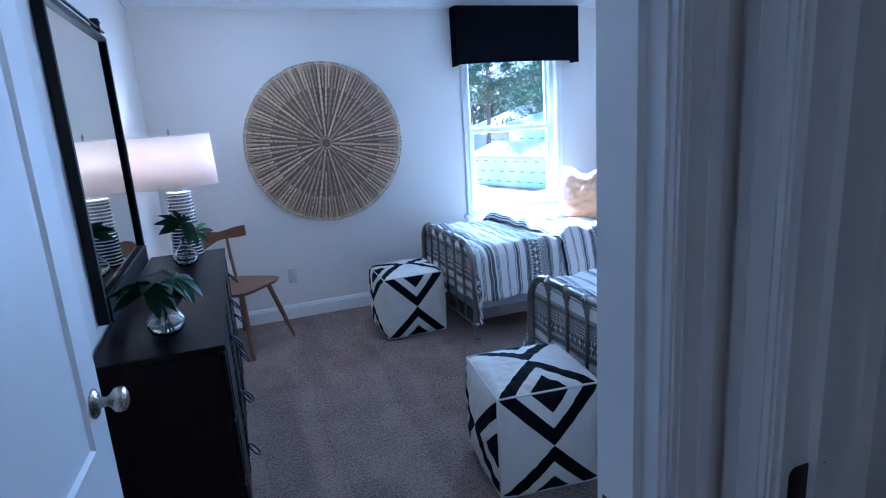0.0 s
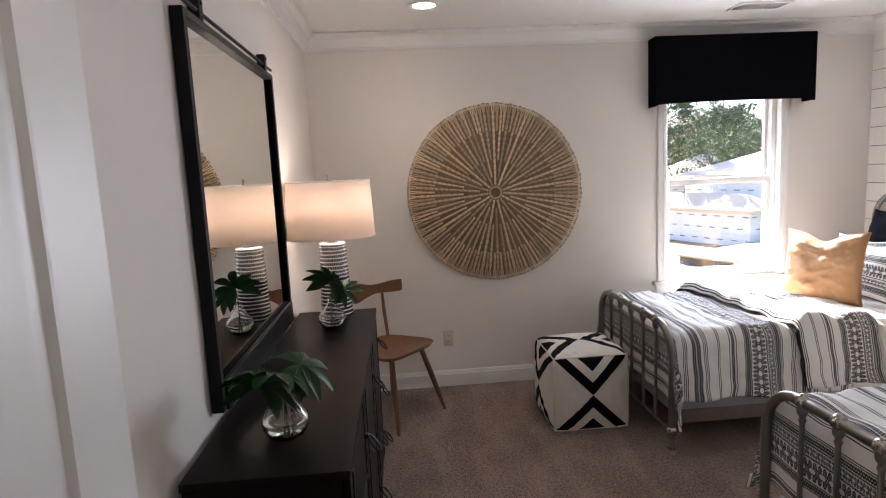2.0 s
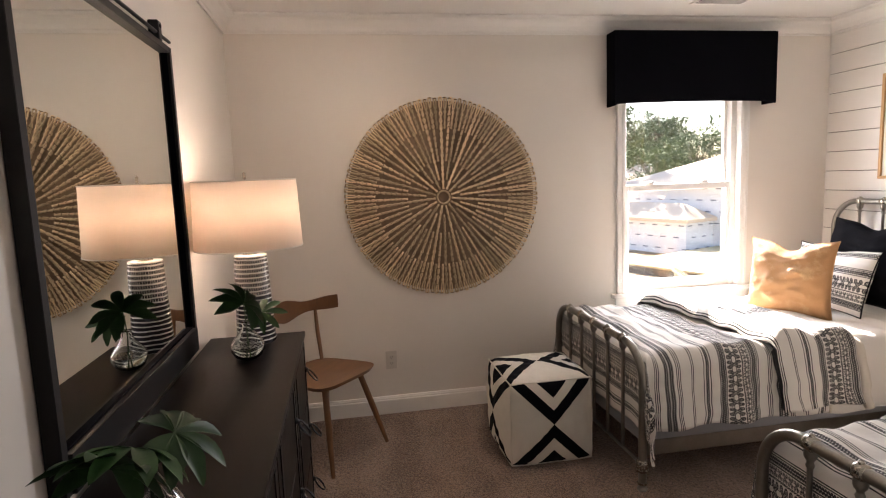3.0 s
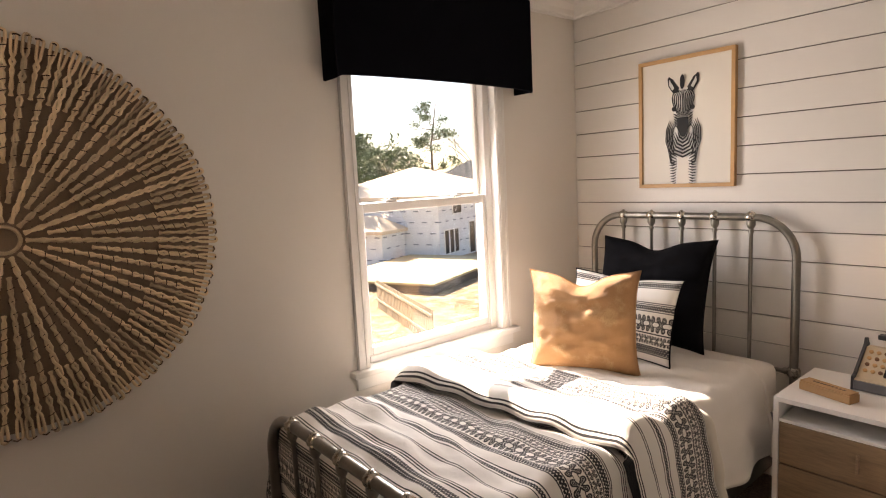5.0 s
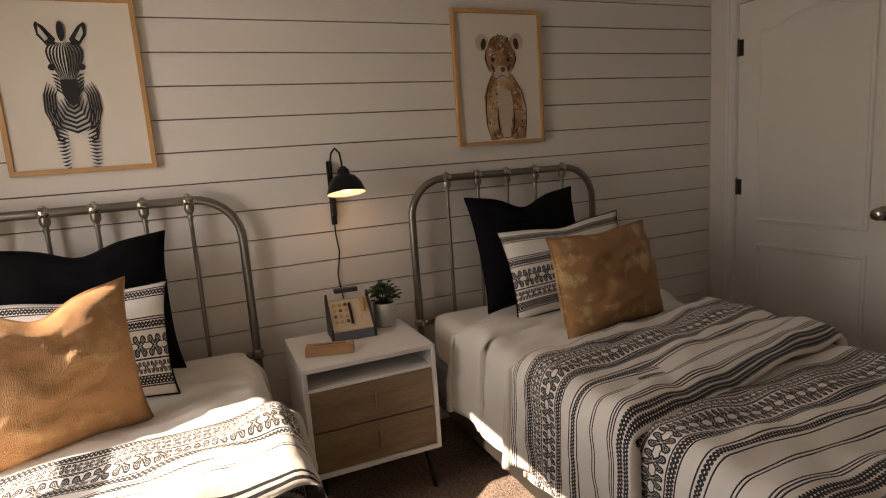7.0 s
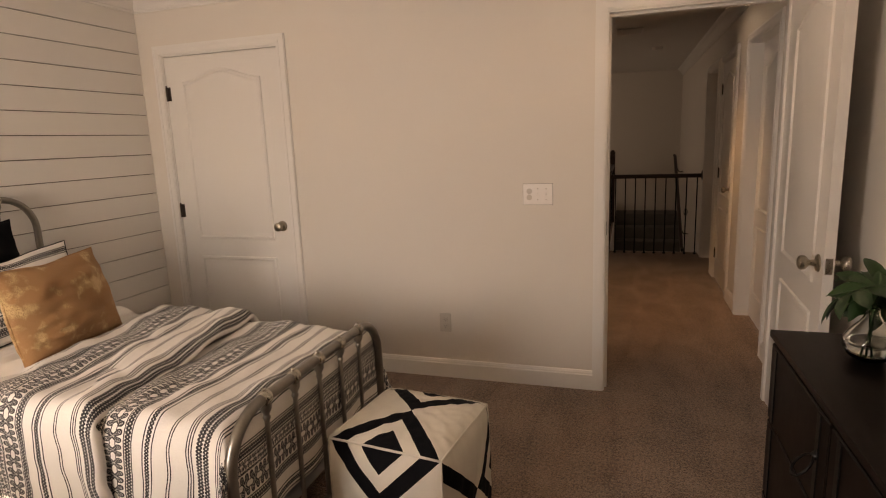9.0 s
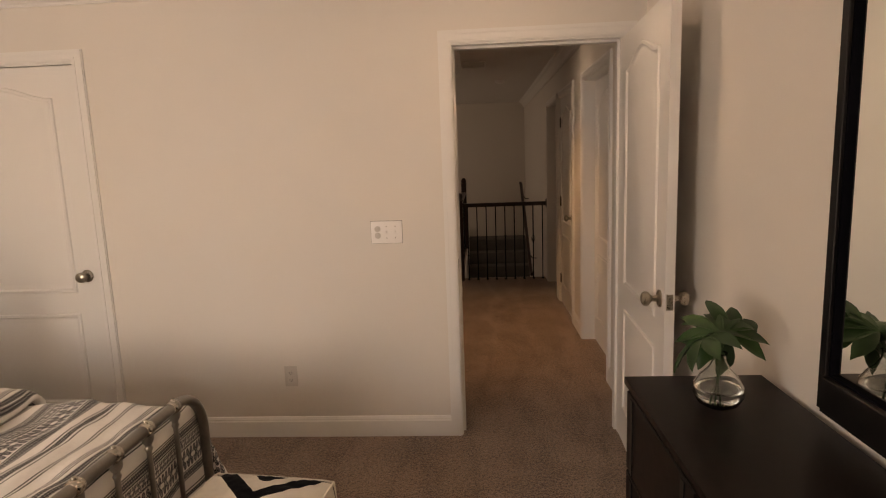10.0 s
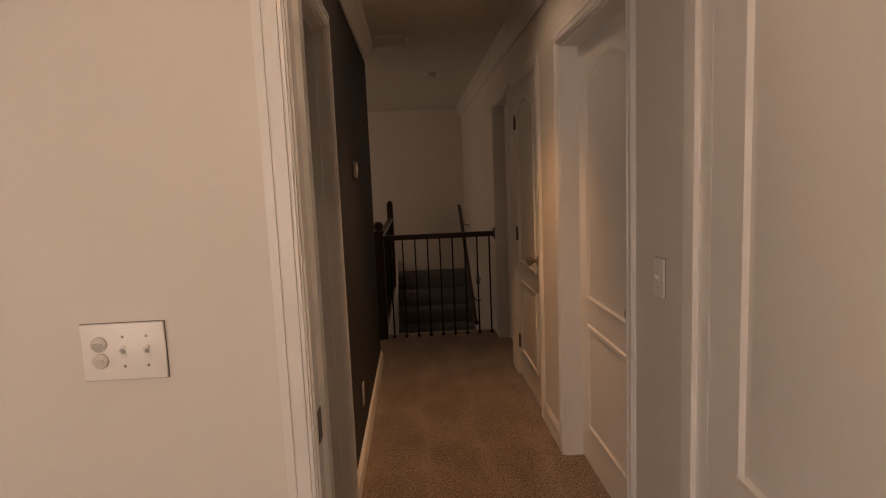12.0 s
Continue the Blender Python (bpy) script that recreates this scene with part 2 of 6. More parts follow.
def embroidered(name, bands, period, base=(0.74, 0.715, 0.67), ink=(0.022, 0.022, 0.026)):
    """Cloth with woven bands across it. bands: (kind, centre, half width), in metres along u; v runs across."""
    m, b = begin(name)
    vec, u0, v, z = coords("UV")
    u = ((u0 / period).frac()) * period
    ink_f = None
    for kind, c, w in bands:
        if kind == "line":
            f = u.near(c, w * 1.5)
        elif kind == "chain":
            d = (u - c).abs()
            f = (d - ((v * (math.pi / 0.010)).sin().abs() * w)).abs().lt(w * 0.70) * d.lt(w * 1.45)
        elif kind == "loops":
            du = ((u - c) / w).abs()
            size = max(w * 1.2, 0.024)
            cv = (((v / size).frac() - 0.5) * 2.0).abs()
            t = ((du * 0.60 + cv * 0.50) / 0.61).max(0).min(1)
            dist = ((du - t * 0.60) * (du - t * 0.60) + (cv - t * 0.50) * (cv - t * 0.50)).op("SQRT") - (t * t * 0.17 + 0.13)
            f = dist.abs().lt(0.095).max((dist + 0.19).abs().lt(0.065)).max(du.near(0.30, 0.05) * cv.gt(0.72))
            f = f * (u - c).abs().lt(w)
        else:
            du = (u - c) / w
            cell = ((v / 0.022).frac() - 0.5) * 2.0
            f = (cell.abs() + du.abs() * 0.75).lt(0.72) * (cell.abs() + du.abs() * 0.6).gt(0.18)
        ink_f = f if ink_f is None else ink_f.max(f)
    _, ox, oy, oz = coords("Object")
    tc = V.tree.nodes.new("ShaderNodeTexCoord").outputs["Object"]
    n = noise_tex(tc, 420, 2)
    ink_f = ink_f * (n * 0.3 + 0.84).min(1)
    broad = noise_tex(tc, 7, 3)
    cloth = mixc(broad * 0.7 + n * 0.3, tuple(c * 0.93 for c in base), tuple(min(1, c * 1.04) for c in base))
    link(mixc(ink_f, cloth, ink), b.inputs["Base Color"])
    b.inputs["Roughness"].default_value = 0.88
    b.inputs["Sheen Weight"].default_value = 0.04
    link(bump(ink_f * 0.6 + n * 0.5 + noise_tex(tc, 38, 3) * 2.0, 0.45, 0.003), b.inputs["Normal"])
    return m


QUILT = embroidered("embroidered_quilt", [
    ("line", 0.010, 0.0015), ("chain", 0.025, 0.0078), ("line", 0.040, 0.0015), ("loops", 0.083, 0.036), ("chain", 0.126, 0.0030), ("loops", 0.149, 0.017), ("line", 0.171, 0.0018), ("chain", 0.187, 0.0080),
    ("line", 0.203, 0.0014), ("line", 0.211, 0.0014), ("line", 0.262, 0.0013), ("line", 0.271, 0.0013), ("line", 0.280, 0.0013), ("chain", 0.318, 0.0070), ("chain", 0.342, 0.0078), ("line", 0.369, 0.0014),
    ("line", 0.378, 0.0014), ("line", 0.387, 0.0014), ("line", 0.446, 0.0013), ("line", 0.455, 0.0013), ("line", 0.510, 0.0014), ("chain", 0.528, 0.0062), ("line", 0.545, 0.0016)], 0.58, base=(0.80, 0.775, 0.73))
CUSHBAND = embroidered("embroidered_cushion", [
    ("line", 0.036, 0.0016), ("line", 0.043, 0.0014), ("chain", 0.056, 0.0075), ("line", 0.069, 0.0014), ("loops", 0.097, 0.020), ("line", 0.125, 0.0018), ("loops", 0.168, 0.036),
    ("line", 0.222, 0.0014), ("chain", 0.238, 0.0075), ("line", 0.253, 0.0014), ("line", 0.261, 0.0014), ("line", 0.330, 0.0014), ("chain", 0.344, 0.0065), ("line", 0.357, 0.0014)], 0.40)


def ochre_material(name, amount, metal):
    m, b = begin(name)
    vec, x, y, z = coords()
    n, foil = noise_tex(vec, 420, 3, (1, 1, 0.3)), noise_tex(vec, 11, 4)
    f = (foil - 0.53).op("MULTIPLY", 9.0).max(0).min(1) * (n.gt(0.45) * 0.8 + 0.2)
    cloth = mixc(n * 0.6 + noise_tex(vec, 6, 3) * 0.4, (0.36, 0.175, 0.070), (0.55, 0.31, 0.145))
    link(mixc(f * amount, cloth, (0.86, 0.66, 0.36)), b.inputs["Base Color"])
    link(f * metal, b.inputs["Metallic"])
    link(f * -0.35 + 0.72, b.inputs["Roughness"])
    link(bump(n * 0.9 + noise_tex(vec, 9, 5) * 4.4, 0.9, 0.009), b.inputs["Normal"])
    return m


OCHRE = ochre_material("ochre_linen", 0.25, 0.1)
OCHREFOIL = ochre_material("ochre_foil_cloth", 0.75, 0.6)

# ---- shape helpers ----
def finish(bm, name, mat, smooth=False):
    bmesh.ops.recalc_face_normals(bm, faces=bm.faces)
    me = bpy.data.meshes.new(name)
    bm.to_mesh(me)
    bm.free()
    for mt in (mat if isinstance(mat, (list, tuple)) else (mat,)):
        me.materials.append(mt)
    if smooth:
        me.shade_smooth() if smooth is True else (me.shade_smooth(), me.set_sharp_from_angle(angle=smooth))
    return me


def part(name, bm, mat, parent=None, label="", smooth=False, kind=""):
    ob = new(name, finish(bm, name, mat, smooth))
    ob.parent = parent
    return tagged(ob, label, kind=kind)


def thing(name, at, label, category, group="", turn=0):
    ob = new(name)
    ob.empty_display_size = 0.1
    ob.matrix_basis = pose(*at, 0, 0, turn)
    return tagged(ob, label, category, group)


def structure(name, bm, mat, label="", smooth=False):
    return part(name, bm, mat, None, label, smooth, "structure")


def box(bm, lo, hi, bevel=0.0, seg=1, m=None, mi=0):
    x0, y0, z0 = lo
    x1, y1, z1 = hi
    vs = [bm.verts.new(p) for p in ((x0, y0, z0), (x1, y0, z0), (x1, y1, z0), (x0, y1, z0), (x0, y0, z1), (x1, y0, z1), (x1, y1, z1), (x0, y1, z1))]
    fs = [bm.faces.new([vs[i] for i in q]) for q in ((0, 3, 2, 1), (4, 5, 6, 7), (0, 1, 5, 4), (1, 2, 6, 5), (2, 3, 7, 6), (3, 0, 4, 7))]
    for f in fs: f.material_index = mi
    if bevel:
        es = list({e for f in fs for e in f.edges})
        r = bmesh.ops.bevel(bm, geom=es, offset=bevel, segments=seg, affect="EDGES", profile=0.6)
        vs = list({v for f in r["faces"] for v in f.verts} | {v for v in vs if v.is_valid})
        for f in r["faces"]: f.material_index = mi
    if m is not None: bmesh.ops.transform(bm, matrix=m, verts=vs)
    return vs


def ring_at(bm, c, t, up, r, seg, flat=1.0):
    side = t.cross(up).normalized()
    upv = side.cross(t).normalized()
    return [bm.verts.new(c + side * (r * math.cos(a)) + upv * (r * flat * math.sin(a))) for a in (2 * math.pi * k / seg for k in range(seg))]


def tube(bm, pts, r, seg=10, caps=True, closed=False, flat=1.0):
    pts = [Vector(p) for p in pts]
    rs = r if isinstance(r, (list, tuple)) else [r] * len(pts)
    n = len(pts)
    rings = []
    up = None
    for i, p in enumerate(pts):
        a = pts[(i - 1) % n] if closed or i else p
        b = pts[(i + 1) % n] if closed or i < n - 1 else p
        t = (b - a).normalized()
        if up is None:
            up = Vector((0, 0, 1)) if abs(t.z) < 0.9 else Vector((0, 1, 0))
        up = (up - t * up.dot(t))
        if up.length < 1e-4: up = Vector((1, 0, 0)) - t * t.x
        up.normalize()
        rings.append(ring_at(bm, p, t, up, rs[i], seg, flat))
    for i in range(n if closed else n - 1):
        a, b = rings[i], rings[(i + 1) % n]
        for k in range(seg):
            bm.faces.new((a[k], a[(k + 1) % seg], b[(k + 1) % seg], b[k]))
    if caps and not closed:
        bm.faces.new(rings[0][::-1])
        bm.faces.new(rings[-1])


def lathe(bm, prof, seg=24, at=(0, 0, 0), m=None):
    rings, made = [], []
    for r, z in prof:
        if r < 1e-5: rings.append([bm.verts.new((at[0], at[1], at[2] + z))])
        else: rings.append([bm.verts.new((at[0] + r * math.cos(2 * math.pi * k / seg), at[1] + r * math.sin(2 * math.pi * k / seg), at[2] + z)) for k in range(seg)])
        made += rings[-1]
    for a, b in zip(rings, rings[1:]):
        for k in range(seg):
            q = [a[k % len(a)], a[(k + 1) % len(a)], b[(k + 1) % len(b)], b[k % len(b)]]
            q = [v for i, v in enumerate(q) if v not in q[:i]]
            if len(q) > 2: bm.faces.new(q)
    if m is not None: bmesh.ops.transform(bm, matrix=m, verts=made)
    return made


def prism(bm, poly, a, b, axis="x", mi=0):
    """A solid from a 2D outline, from a to b along an axis; the outline is in the other two axes in order."""
    def at(p, v):
        return {"x": (v, p[0], p[1]), "y": (p[0], v, p[1]), "z": (p[0], p[1], v)}[axis]
    lo, hi = [bm.verts.new(at(p, a)) for p in poly], [bm.verts.new(at(p, b)) for p in poly]
    n = len(poly)
    fs = [bm.faces.new(lo[::-1]), bm.faces.new(hi)]
    for k in range(n):
        fs.append(bm.faces.new((lo[k], lo[(k + 1) % n], hi[(k + 1) % n], hi[k])))
    for f in fs: f.material_index = mi
    return lo + hi


def arc(c, r, a0, a1, n, plane="yz"):
    out = []
    for k in range(n + 1):
        a = radians(a0 + (a1 - a0) * k / n)
        u, v = r * math.cos(a), r * math.sin(a)
        out.append((c[0], c[1] + u, c[2] + v) if plane == "yz" else ((c[0] + u, c[1], c[2] + v) if plane == "xz" else (c[0] + u, c[1] + v, c[2])))
    return out

# ---- the room and the hall ----
W, E, S, N, H = -0.43, 3.507, 0.845, 4.755, 2.42
HS = 0.725
HE = 0.61
ENDY = -6.3


def wall(name, boxes, mat=WALL, label="smooth painted drywall"):
    bm = bmesh.new()
    for lo, hi in boxes: box(bm, lo, hi)
    return structure(name, bm, mat, label)


WX0, WX1, WZ0, WZ1 = 1.986, 2.842, 0.655, 2.14
wall("wall_north", [((W - .12, N, -.3), (WX0, N + .15, H)), ((WX1, N, -.3), (E + .12, N + .15, H)), ((WX0, N, -.3), (WX1, N + .15, WZ0)), ((WX0, N, WZ1), (WX1, N + .15, H))])
# The wall behind the boards is coloured dark, as shade in their gaps.
wall("wall_east", [((E, S - .12, -.3), (E + .12, N, H))], GAPSHADE, "white painted shiplap board wall")
D0, D1, DH = -0.335, 0.530, 2.055
C0, C1 = 2.438, 3.332
wall("wall_south", [((W, HS, -.3), (D0, S, H)), ((D1, HS, -.3), (C0, S, H)), ((C1, HS, -.3), (E, S, H)), ((D0, HS, DH), (D1, S, H)), ((C0, HS, DH), (C1, S, H)), ((D0, HS, -.3), (D1, S, -.012)), ((C0, HS, -.3), (C1, S, -.012))])
HD = [(-0.80, 0.110), (-2.06, -1.27), (-3.03, -2.25)]
segs = []
y = N
for a, b in HD:
    segs.append(((W - .12, b, -.3), (W, y, H)))
    segs.append(((W - .12, a, DH), (W, b, H)))
    segs.append(((W - .12, a, -.3), (W, b, -.012)))
    y = a
segs.append(((W - .12, ENDY, -3), (W, y, H)))
wall("wall_west", segs)
R0, R1 = -0.37, 0.662
wall("wall_hall_east", [((HE, R1, -.3), (HE + .12, HS, H)), ((HE, R0, DH), (HE + .12, R1, H)), ((HE, R0, -.3), (HE + .12, R1, -.012)), ], WALL)
wall("wall_black", [((HE, -2.45, -.3), (HE + .12, R0, H))], BLACKWALL, "matt black painted accent wall")
wall("wall_south_far", [((W - .12, ENDY - .12, -3), (3.2, ENDY, H))])
wall("wall_hall_side", [((3.1, ENDY, -3), (3.22, -2.45, H)), ((HE + .12, -2.57, -.3), (3.22, -2.45, H))])
wall("wall_side_room", [((HE + .12, -2.33, -.3), (3.0, -2.25, H)), ((2.9, -2.25, -.3), (3.0, HS - .12, H)), ((HE + .12, HS - .1, -.3), (3.0, HS - .02, H))])
wall("wall_closet", [((1.9, HS - .02, -.3), (1.96, HS, H))])

bm = bmesh.new()
box(bm, (W - .2, ENDY - .1, H), (E + .12, N + .15, H + .12))
structure("ceiling", bm, CEIL, "flat white painted ceiling")
bm = bmesh.new()
box(bm, (W - .12, -3.32, -.3), (E + .12, N + .15, 0))
box(bm, (W - .12, ENDY, -.1), (W - .11, -3.32, 0))
structure("floor", bm, CARPET, "beige cut-pile carpet with vacuum marks")


def crown(name, path_boxes):
    """Crown moulding: a stepped cove between wall and ceiling."""
    bm = bmesh.new()
    prof = [(0, 0), (0.010, 0), (0.012, 0.012), (0.020, 0.018), (0.030, 0.040), (0.052, 0.066), (0.070, 0.076), (0.076, 0.090), (0.082, 0.092), (0.082, 0.1), (0, 0.1)]
    for ax, at, sgn, a, b in path_boxes:
        poly = [(at + sgn * p, H - .1 + z) for p, z in prof]
        if ax == "y":
            prism_y(bm, poly, a, b)
        else:
            prism(bm, poly, a, b, "y")
    return structure(name, bm, TRIM, "white painted crown moulding")


def prism_y(bm, poly, a, b):
    lo = [bm.verts.new((a, p[0], p[1])) for p in poly]
    hi = [bm.verts.new((b, p[0], p[1])) for p in poly]
    n = len(poly)
    bm.faces.new(lo[::-1]), bm.faces.new(hi)
    for k in range(n): bm.faces.new((lo[k], lo[(k + 1) % n], hi[(k + 1) % n], hi[k]))


SHIPX = 3.495
crown("crown_moulding", [("y", N, -1, W, SHIPX), ("y", S, 1, W, SHIPX), ("x", W, 1, S, N), ("x", SHIPX, -1, S, N)])
crown("crown_moulding_hall", [("x", W, 1, ENDY, HS), ("x", HE, -1, -2.45, HS), ("y", HS, -1, W, HE)])


def base(name, runs):
    bm = bmesh.new()
    prof = [(0, 0), (0.015, 0), (0.015, 0.088), (0.011, 0.094), (0.011, 0.100), (0.005, 0.112), (0, 0.114)]
    for ax, at, sgn, a, b in runs:
        poly = [(at + sgn * p, z) for p, z in prof]
        prism_y(bm, poly, a, b) if ax == "y" else prism(bm, poly, a, b, "y")
    return structure(name, bm, TRIM, "white painted baseboard with a beaded top")


TW = 0.062
base("baseboard", [("y", N, -1, W + .015, SHIPX - .015), ("y", S, 1, D1 - .02 + TW, C0 + .02 - TW), ("y", S, 1, W + .015, D0 + .02 - TW if D0 + .02 - TW > W + .02 else W + .02), ("x", W, 1, S, N), ("x", SHIPX, -1, S, N)])
base("baseboard_hall", [("x", W, 1, HD[0][1] + .045, HS), ("x", W, 1, HD[1][1] + .045, HD[0][0] - .045), ("x", W, 1, HD[2][1] + .045, HD[1][0] - .045), ("x", W, 1, -3.3, HD[2][0] - .045), ("x", HE, -1, -2.45, R0 - .045)])


def casing(name, ax, at, sgn, a, b, top, z0=0.0, sill=False):
    """Moulded casing round an opening from a to b, its jambs 20 mm inside."""
    bm = bmesh.new()
    a, b, top = a + .015, b - .015, top - .012
    steps = [(0.0, TW, 0.009), (0.004, TW - .003, 0.013), (0.012, 0.022, 0.0165), (TW - .020, TW - .004, 0.0165)]
    for s0, s1, d in steps:
        for u0, u1, w0, w1 in ((a - s1, a - s0, z0, top + s1), (b + s0, b + s1, z0, top + s1), (a - s0, b + s0, top + s0, top + s1)):
            lo, hi = (min(at, at + sgn * d)), (max(at, at + sgn * d))
            if ax == "y": box(bm, (u0, lo, w0), (u1, hi, w1))
            else: box(bm, (lo, u0, w0), (hi, u1, w1))
    return structure(name, bm, TRIM, "white painted moulded casing")


casing("trim", "y", S, 1, D0, D1, DH)
casing("trim", "y", HS, -1, D0, D1, DH)
casing("trim", "y", S, 1, C0, C1, DH)
for a, b in HD: casing("trim", "x", W, 1, a, b, DH)
casing("trim", "x", HE, -1, R0, R1, DH)


def jamb(name, ax, lo, hi, a, b, top, stop=None):
    bm = bmesh.new()
    for u0, u1, w0, w1 in ((a, a + .02, 0, top), (b - .02, b, 0, top), (a + .02, b - .02, top - .02, top)):
        if ax == "y": box(bm, (u0, lo, w0), (u1, hi, w1))
        else: box(bm, (lo, u0, w0), (hi, u1, w1))
        if stop:
            s0, s1 = stop
            p = [u0, u1, w0, w1]
            if u0 == a and w1 == top and u1 == a + .02: p[0], p[1] = u1, u1 + .012
            elif u0 == b - .02: p[0], p[1] = u0 - .012, u0
            else: p[2], p[3] = w0 - .012, w0
            if p[3] == top: p[3] = top - .032
            if ax == "y": box(bm, (p[0], s0, p[2]), (p[1], s1, p[3]))
            else: box(bm, (s0, p[0], p[2]), (s1, p[1], p[3]))
    return structure(name, bm, TRIM, "white painted door jamb")


jamb("door_jamb", "y", HS, S, D0, D1, DH, (HS + .03, HS + .072))
jamb("door_jamb", "y", HS, S, C0, C1, DH, (HS + .03, HS + .080))
for a, b in HD: jamb("door_jamb", "x", W - .12, W, a, b, DH)
jamb("door_jamb", "x", HE, HE + .12, R0, R1, DH, (HE + .04, HE + .08))


def arch_outline(x0, x1, z0, z1, rise, n=12):
    """A panel's outline: a rectangle whose top sweeps up to the middle."""
    pts = [(x0, z0), (x1, z0)]
    for k in range(n + 1):
        t = k / n
        s = 0.5 - 0.5 * math.cos(2 * math.pi * t)
        pts.append((x1 + (x0 - x1) * t, z1 - rise + rise * s))
    return pts


def inset_poly(pts, d):
    cx, cz = (min(p[0] for p in pts) + max(p[0] for p in pts)) / 2, (min(p[1] for p in pts) + max(p[1] for p in pts)) / 2
    w, h = max(p[0] for p in pts) - cx, max(p[1] for p in pts) - cz
    return [(cx + (x - cx) * (1 - d / w), cz + (z - cz) * (1 - d / h)) for x, z in pts]


def door_leaf(parent, w, h=2.03, t=0.035):
    """A moulded two-panel door leaf; its hinge edge at x = 0, on the plane y = 0 to t."""
    bm = bmesh.new()
    box(bm, (0, 0, 0.012), (w, t, h))
    leaf = part("leaf", bm, DOORM, parent)
    for side in (0, 1):
        for name, out in (("upper_panel", arch_outline(.126, w - .126, .838, h - .092, .068)), ("lower_panel", [(.126, .20), (w - .126, .20), (w - .126, .722), (.126, .722)])):
            bm = bmesh.new()
            levels = [(0.0, .0005), (.005, .008), (.016, .0105), (.025, .002), (.034, .0008), (.055, .0062)]
            loops = []
            for d, up in levels:
                yy = -up if side == 0 else t + up
                loops.append([bm.verts.new((p[0], yy, p[1])) for p in inset_poly(out, d)])
            for a, b in zip(loops, loops[1:]):
                for k in range(len(a)): bm.faces.new((a[k], a[(k + 1) % len(a)], b[(k + 1) % len(b)], b[k]))
            bm.faces.new(loops[-1])
            part(name, bm, DOORM, parent, smooth=radians(35))
    return leaf


def knob(parent, x, z, t=0.035, mat=NICKEL, sides=(0, 1)):
    for s in sides:
        bm = bmesh.new()
        prof = [(0, 0), (.033, 0), (.034, .004), (.028, .009), (.013, .012), (.011, .030), (.016, .036), (.026, .044), (.0285, .054), (.026, .064), (.016, .070), (0, .071)]
        m = pose(x, 0 if s == 0 else t, z, 90 if s == 0 else -90, 0, 0)
        lathe(bm, prof, 24, m=m)
        part("knob", bm, mat, parent, "brushed nickel door knob", smooth=radians(40))


def hinges(parent, x, zs=(.25, 1.03, 1.80), y=-0.004):
    for z in zs:
        bm = bmesh.new()
        tube(bm, [(x, y, z - .045), (x, y, z + .045)], .006, 8)
        lathe(bm, [(0, 0), (.005, .002), (.004, .008), (0, .010)], 8, at=(x, y, z + .045))
        box(bm, (x, min(y + .002, .0352), z - .044), (x + .03, min(y + .0045, .0372), z + .044))
        part("hinge", bm, BRONZE, parent, "dark bronze hinge")


DW = (D1 - .02) - (D0 + .02) - .006
door_1 = thing("door_1", (D0 + .022, S + .008, 0), "white two-panel arch-top door standing wide open into the bedroom", "door", turn=87.5)
door_1["kind"] = "structure"
# swung open: the leaf runs north from its hinge
leaf = door_leaf(door_1, DW)
knob(door_1, DW - .065, .93)
bm = bmesh.new()
box(bm, (DW, .006, .90), (DW + .0022, .029, .96))
box(bm, (DW + .002, .011, .918), (DW + .009, .024, .942), .002)
part("latch_plate", bm, NICKEL, door_1, "brushed nickel latch plate")
hinges(door_1, -.004, y=.042)

door_2 = thing("door_2", (C0 + .023, S - .002, 0), "white two-panel arch-top closet door, closed", "door")
door_2["kind"] = "structure"
CW = C1 - C0 - .046
door_2.matrix_basis = pose(C1 - .023, S - .004, 0, 0, 0, 180)
door_leaf(door_2, CW)
knob(door_2, CW - .062, .93, sides=(0,))
hinges(door_2, 0)

for i, (a, b) in enumerate(HD):
    d = thing("door_%d" % (i + 3), (W - .118 if i != 1 else W - .040, b - .022, 0), "white two-panel arch-top hallway door, closed", "door", turn=-90)
    d["kind"] = "structure"
    w = b - a - .046
    d.matrix_basis = pose(W - .085 if i != 1 else W - .003, (a + .023) , 0, 0, 0, 90)
    door_leaf(d, w)
    knob(d, w - .065 if i != 2 else w - .065, .93, sides=(0,))
    if i == 1: hinges(d, 0)
d = thing("door_6", (0, 0, 0), "white door of the side room, standing open in the dark", "door")
d["kind"] = "structure"
d.matrix_basis = pose(HE + .122, R1 - .022, 0, 0, 0, 8)
door_leaf(d, R1 - R0 - .046)


def rounded_plate(bm, x0, x1, z0, z1, y0, y1, r=.012, left=True, right=True):
    pts = []
    for cx, cz, a0, rr in ((x1 - r, z1 - r, 0, right), (x0 + r, z1 - r, 90, left), (x0 + r, z0 + r, 180, left), (x1 - r, z0 + r, 270, right)):
        if rr: pts += [(cx + r * math.cos(radians(a0 + a)), cz + r * math.sin(radians(a0 + a))) for a in range(0, 91, 15)]
        else: pts.append((x1 if cx > x0 + (x1 - x0) / 2 else x0, z1 if cz > (z0 + z1) / 2 else z0))
    prism(bm, pts, y0, y1, "y")


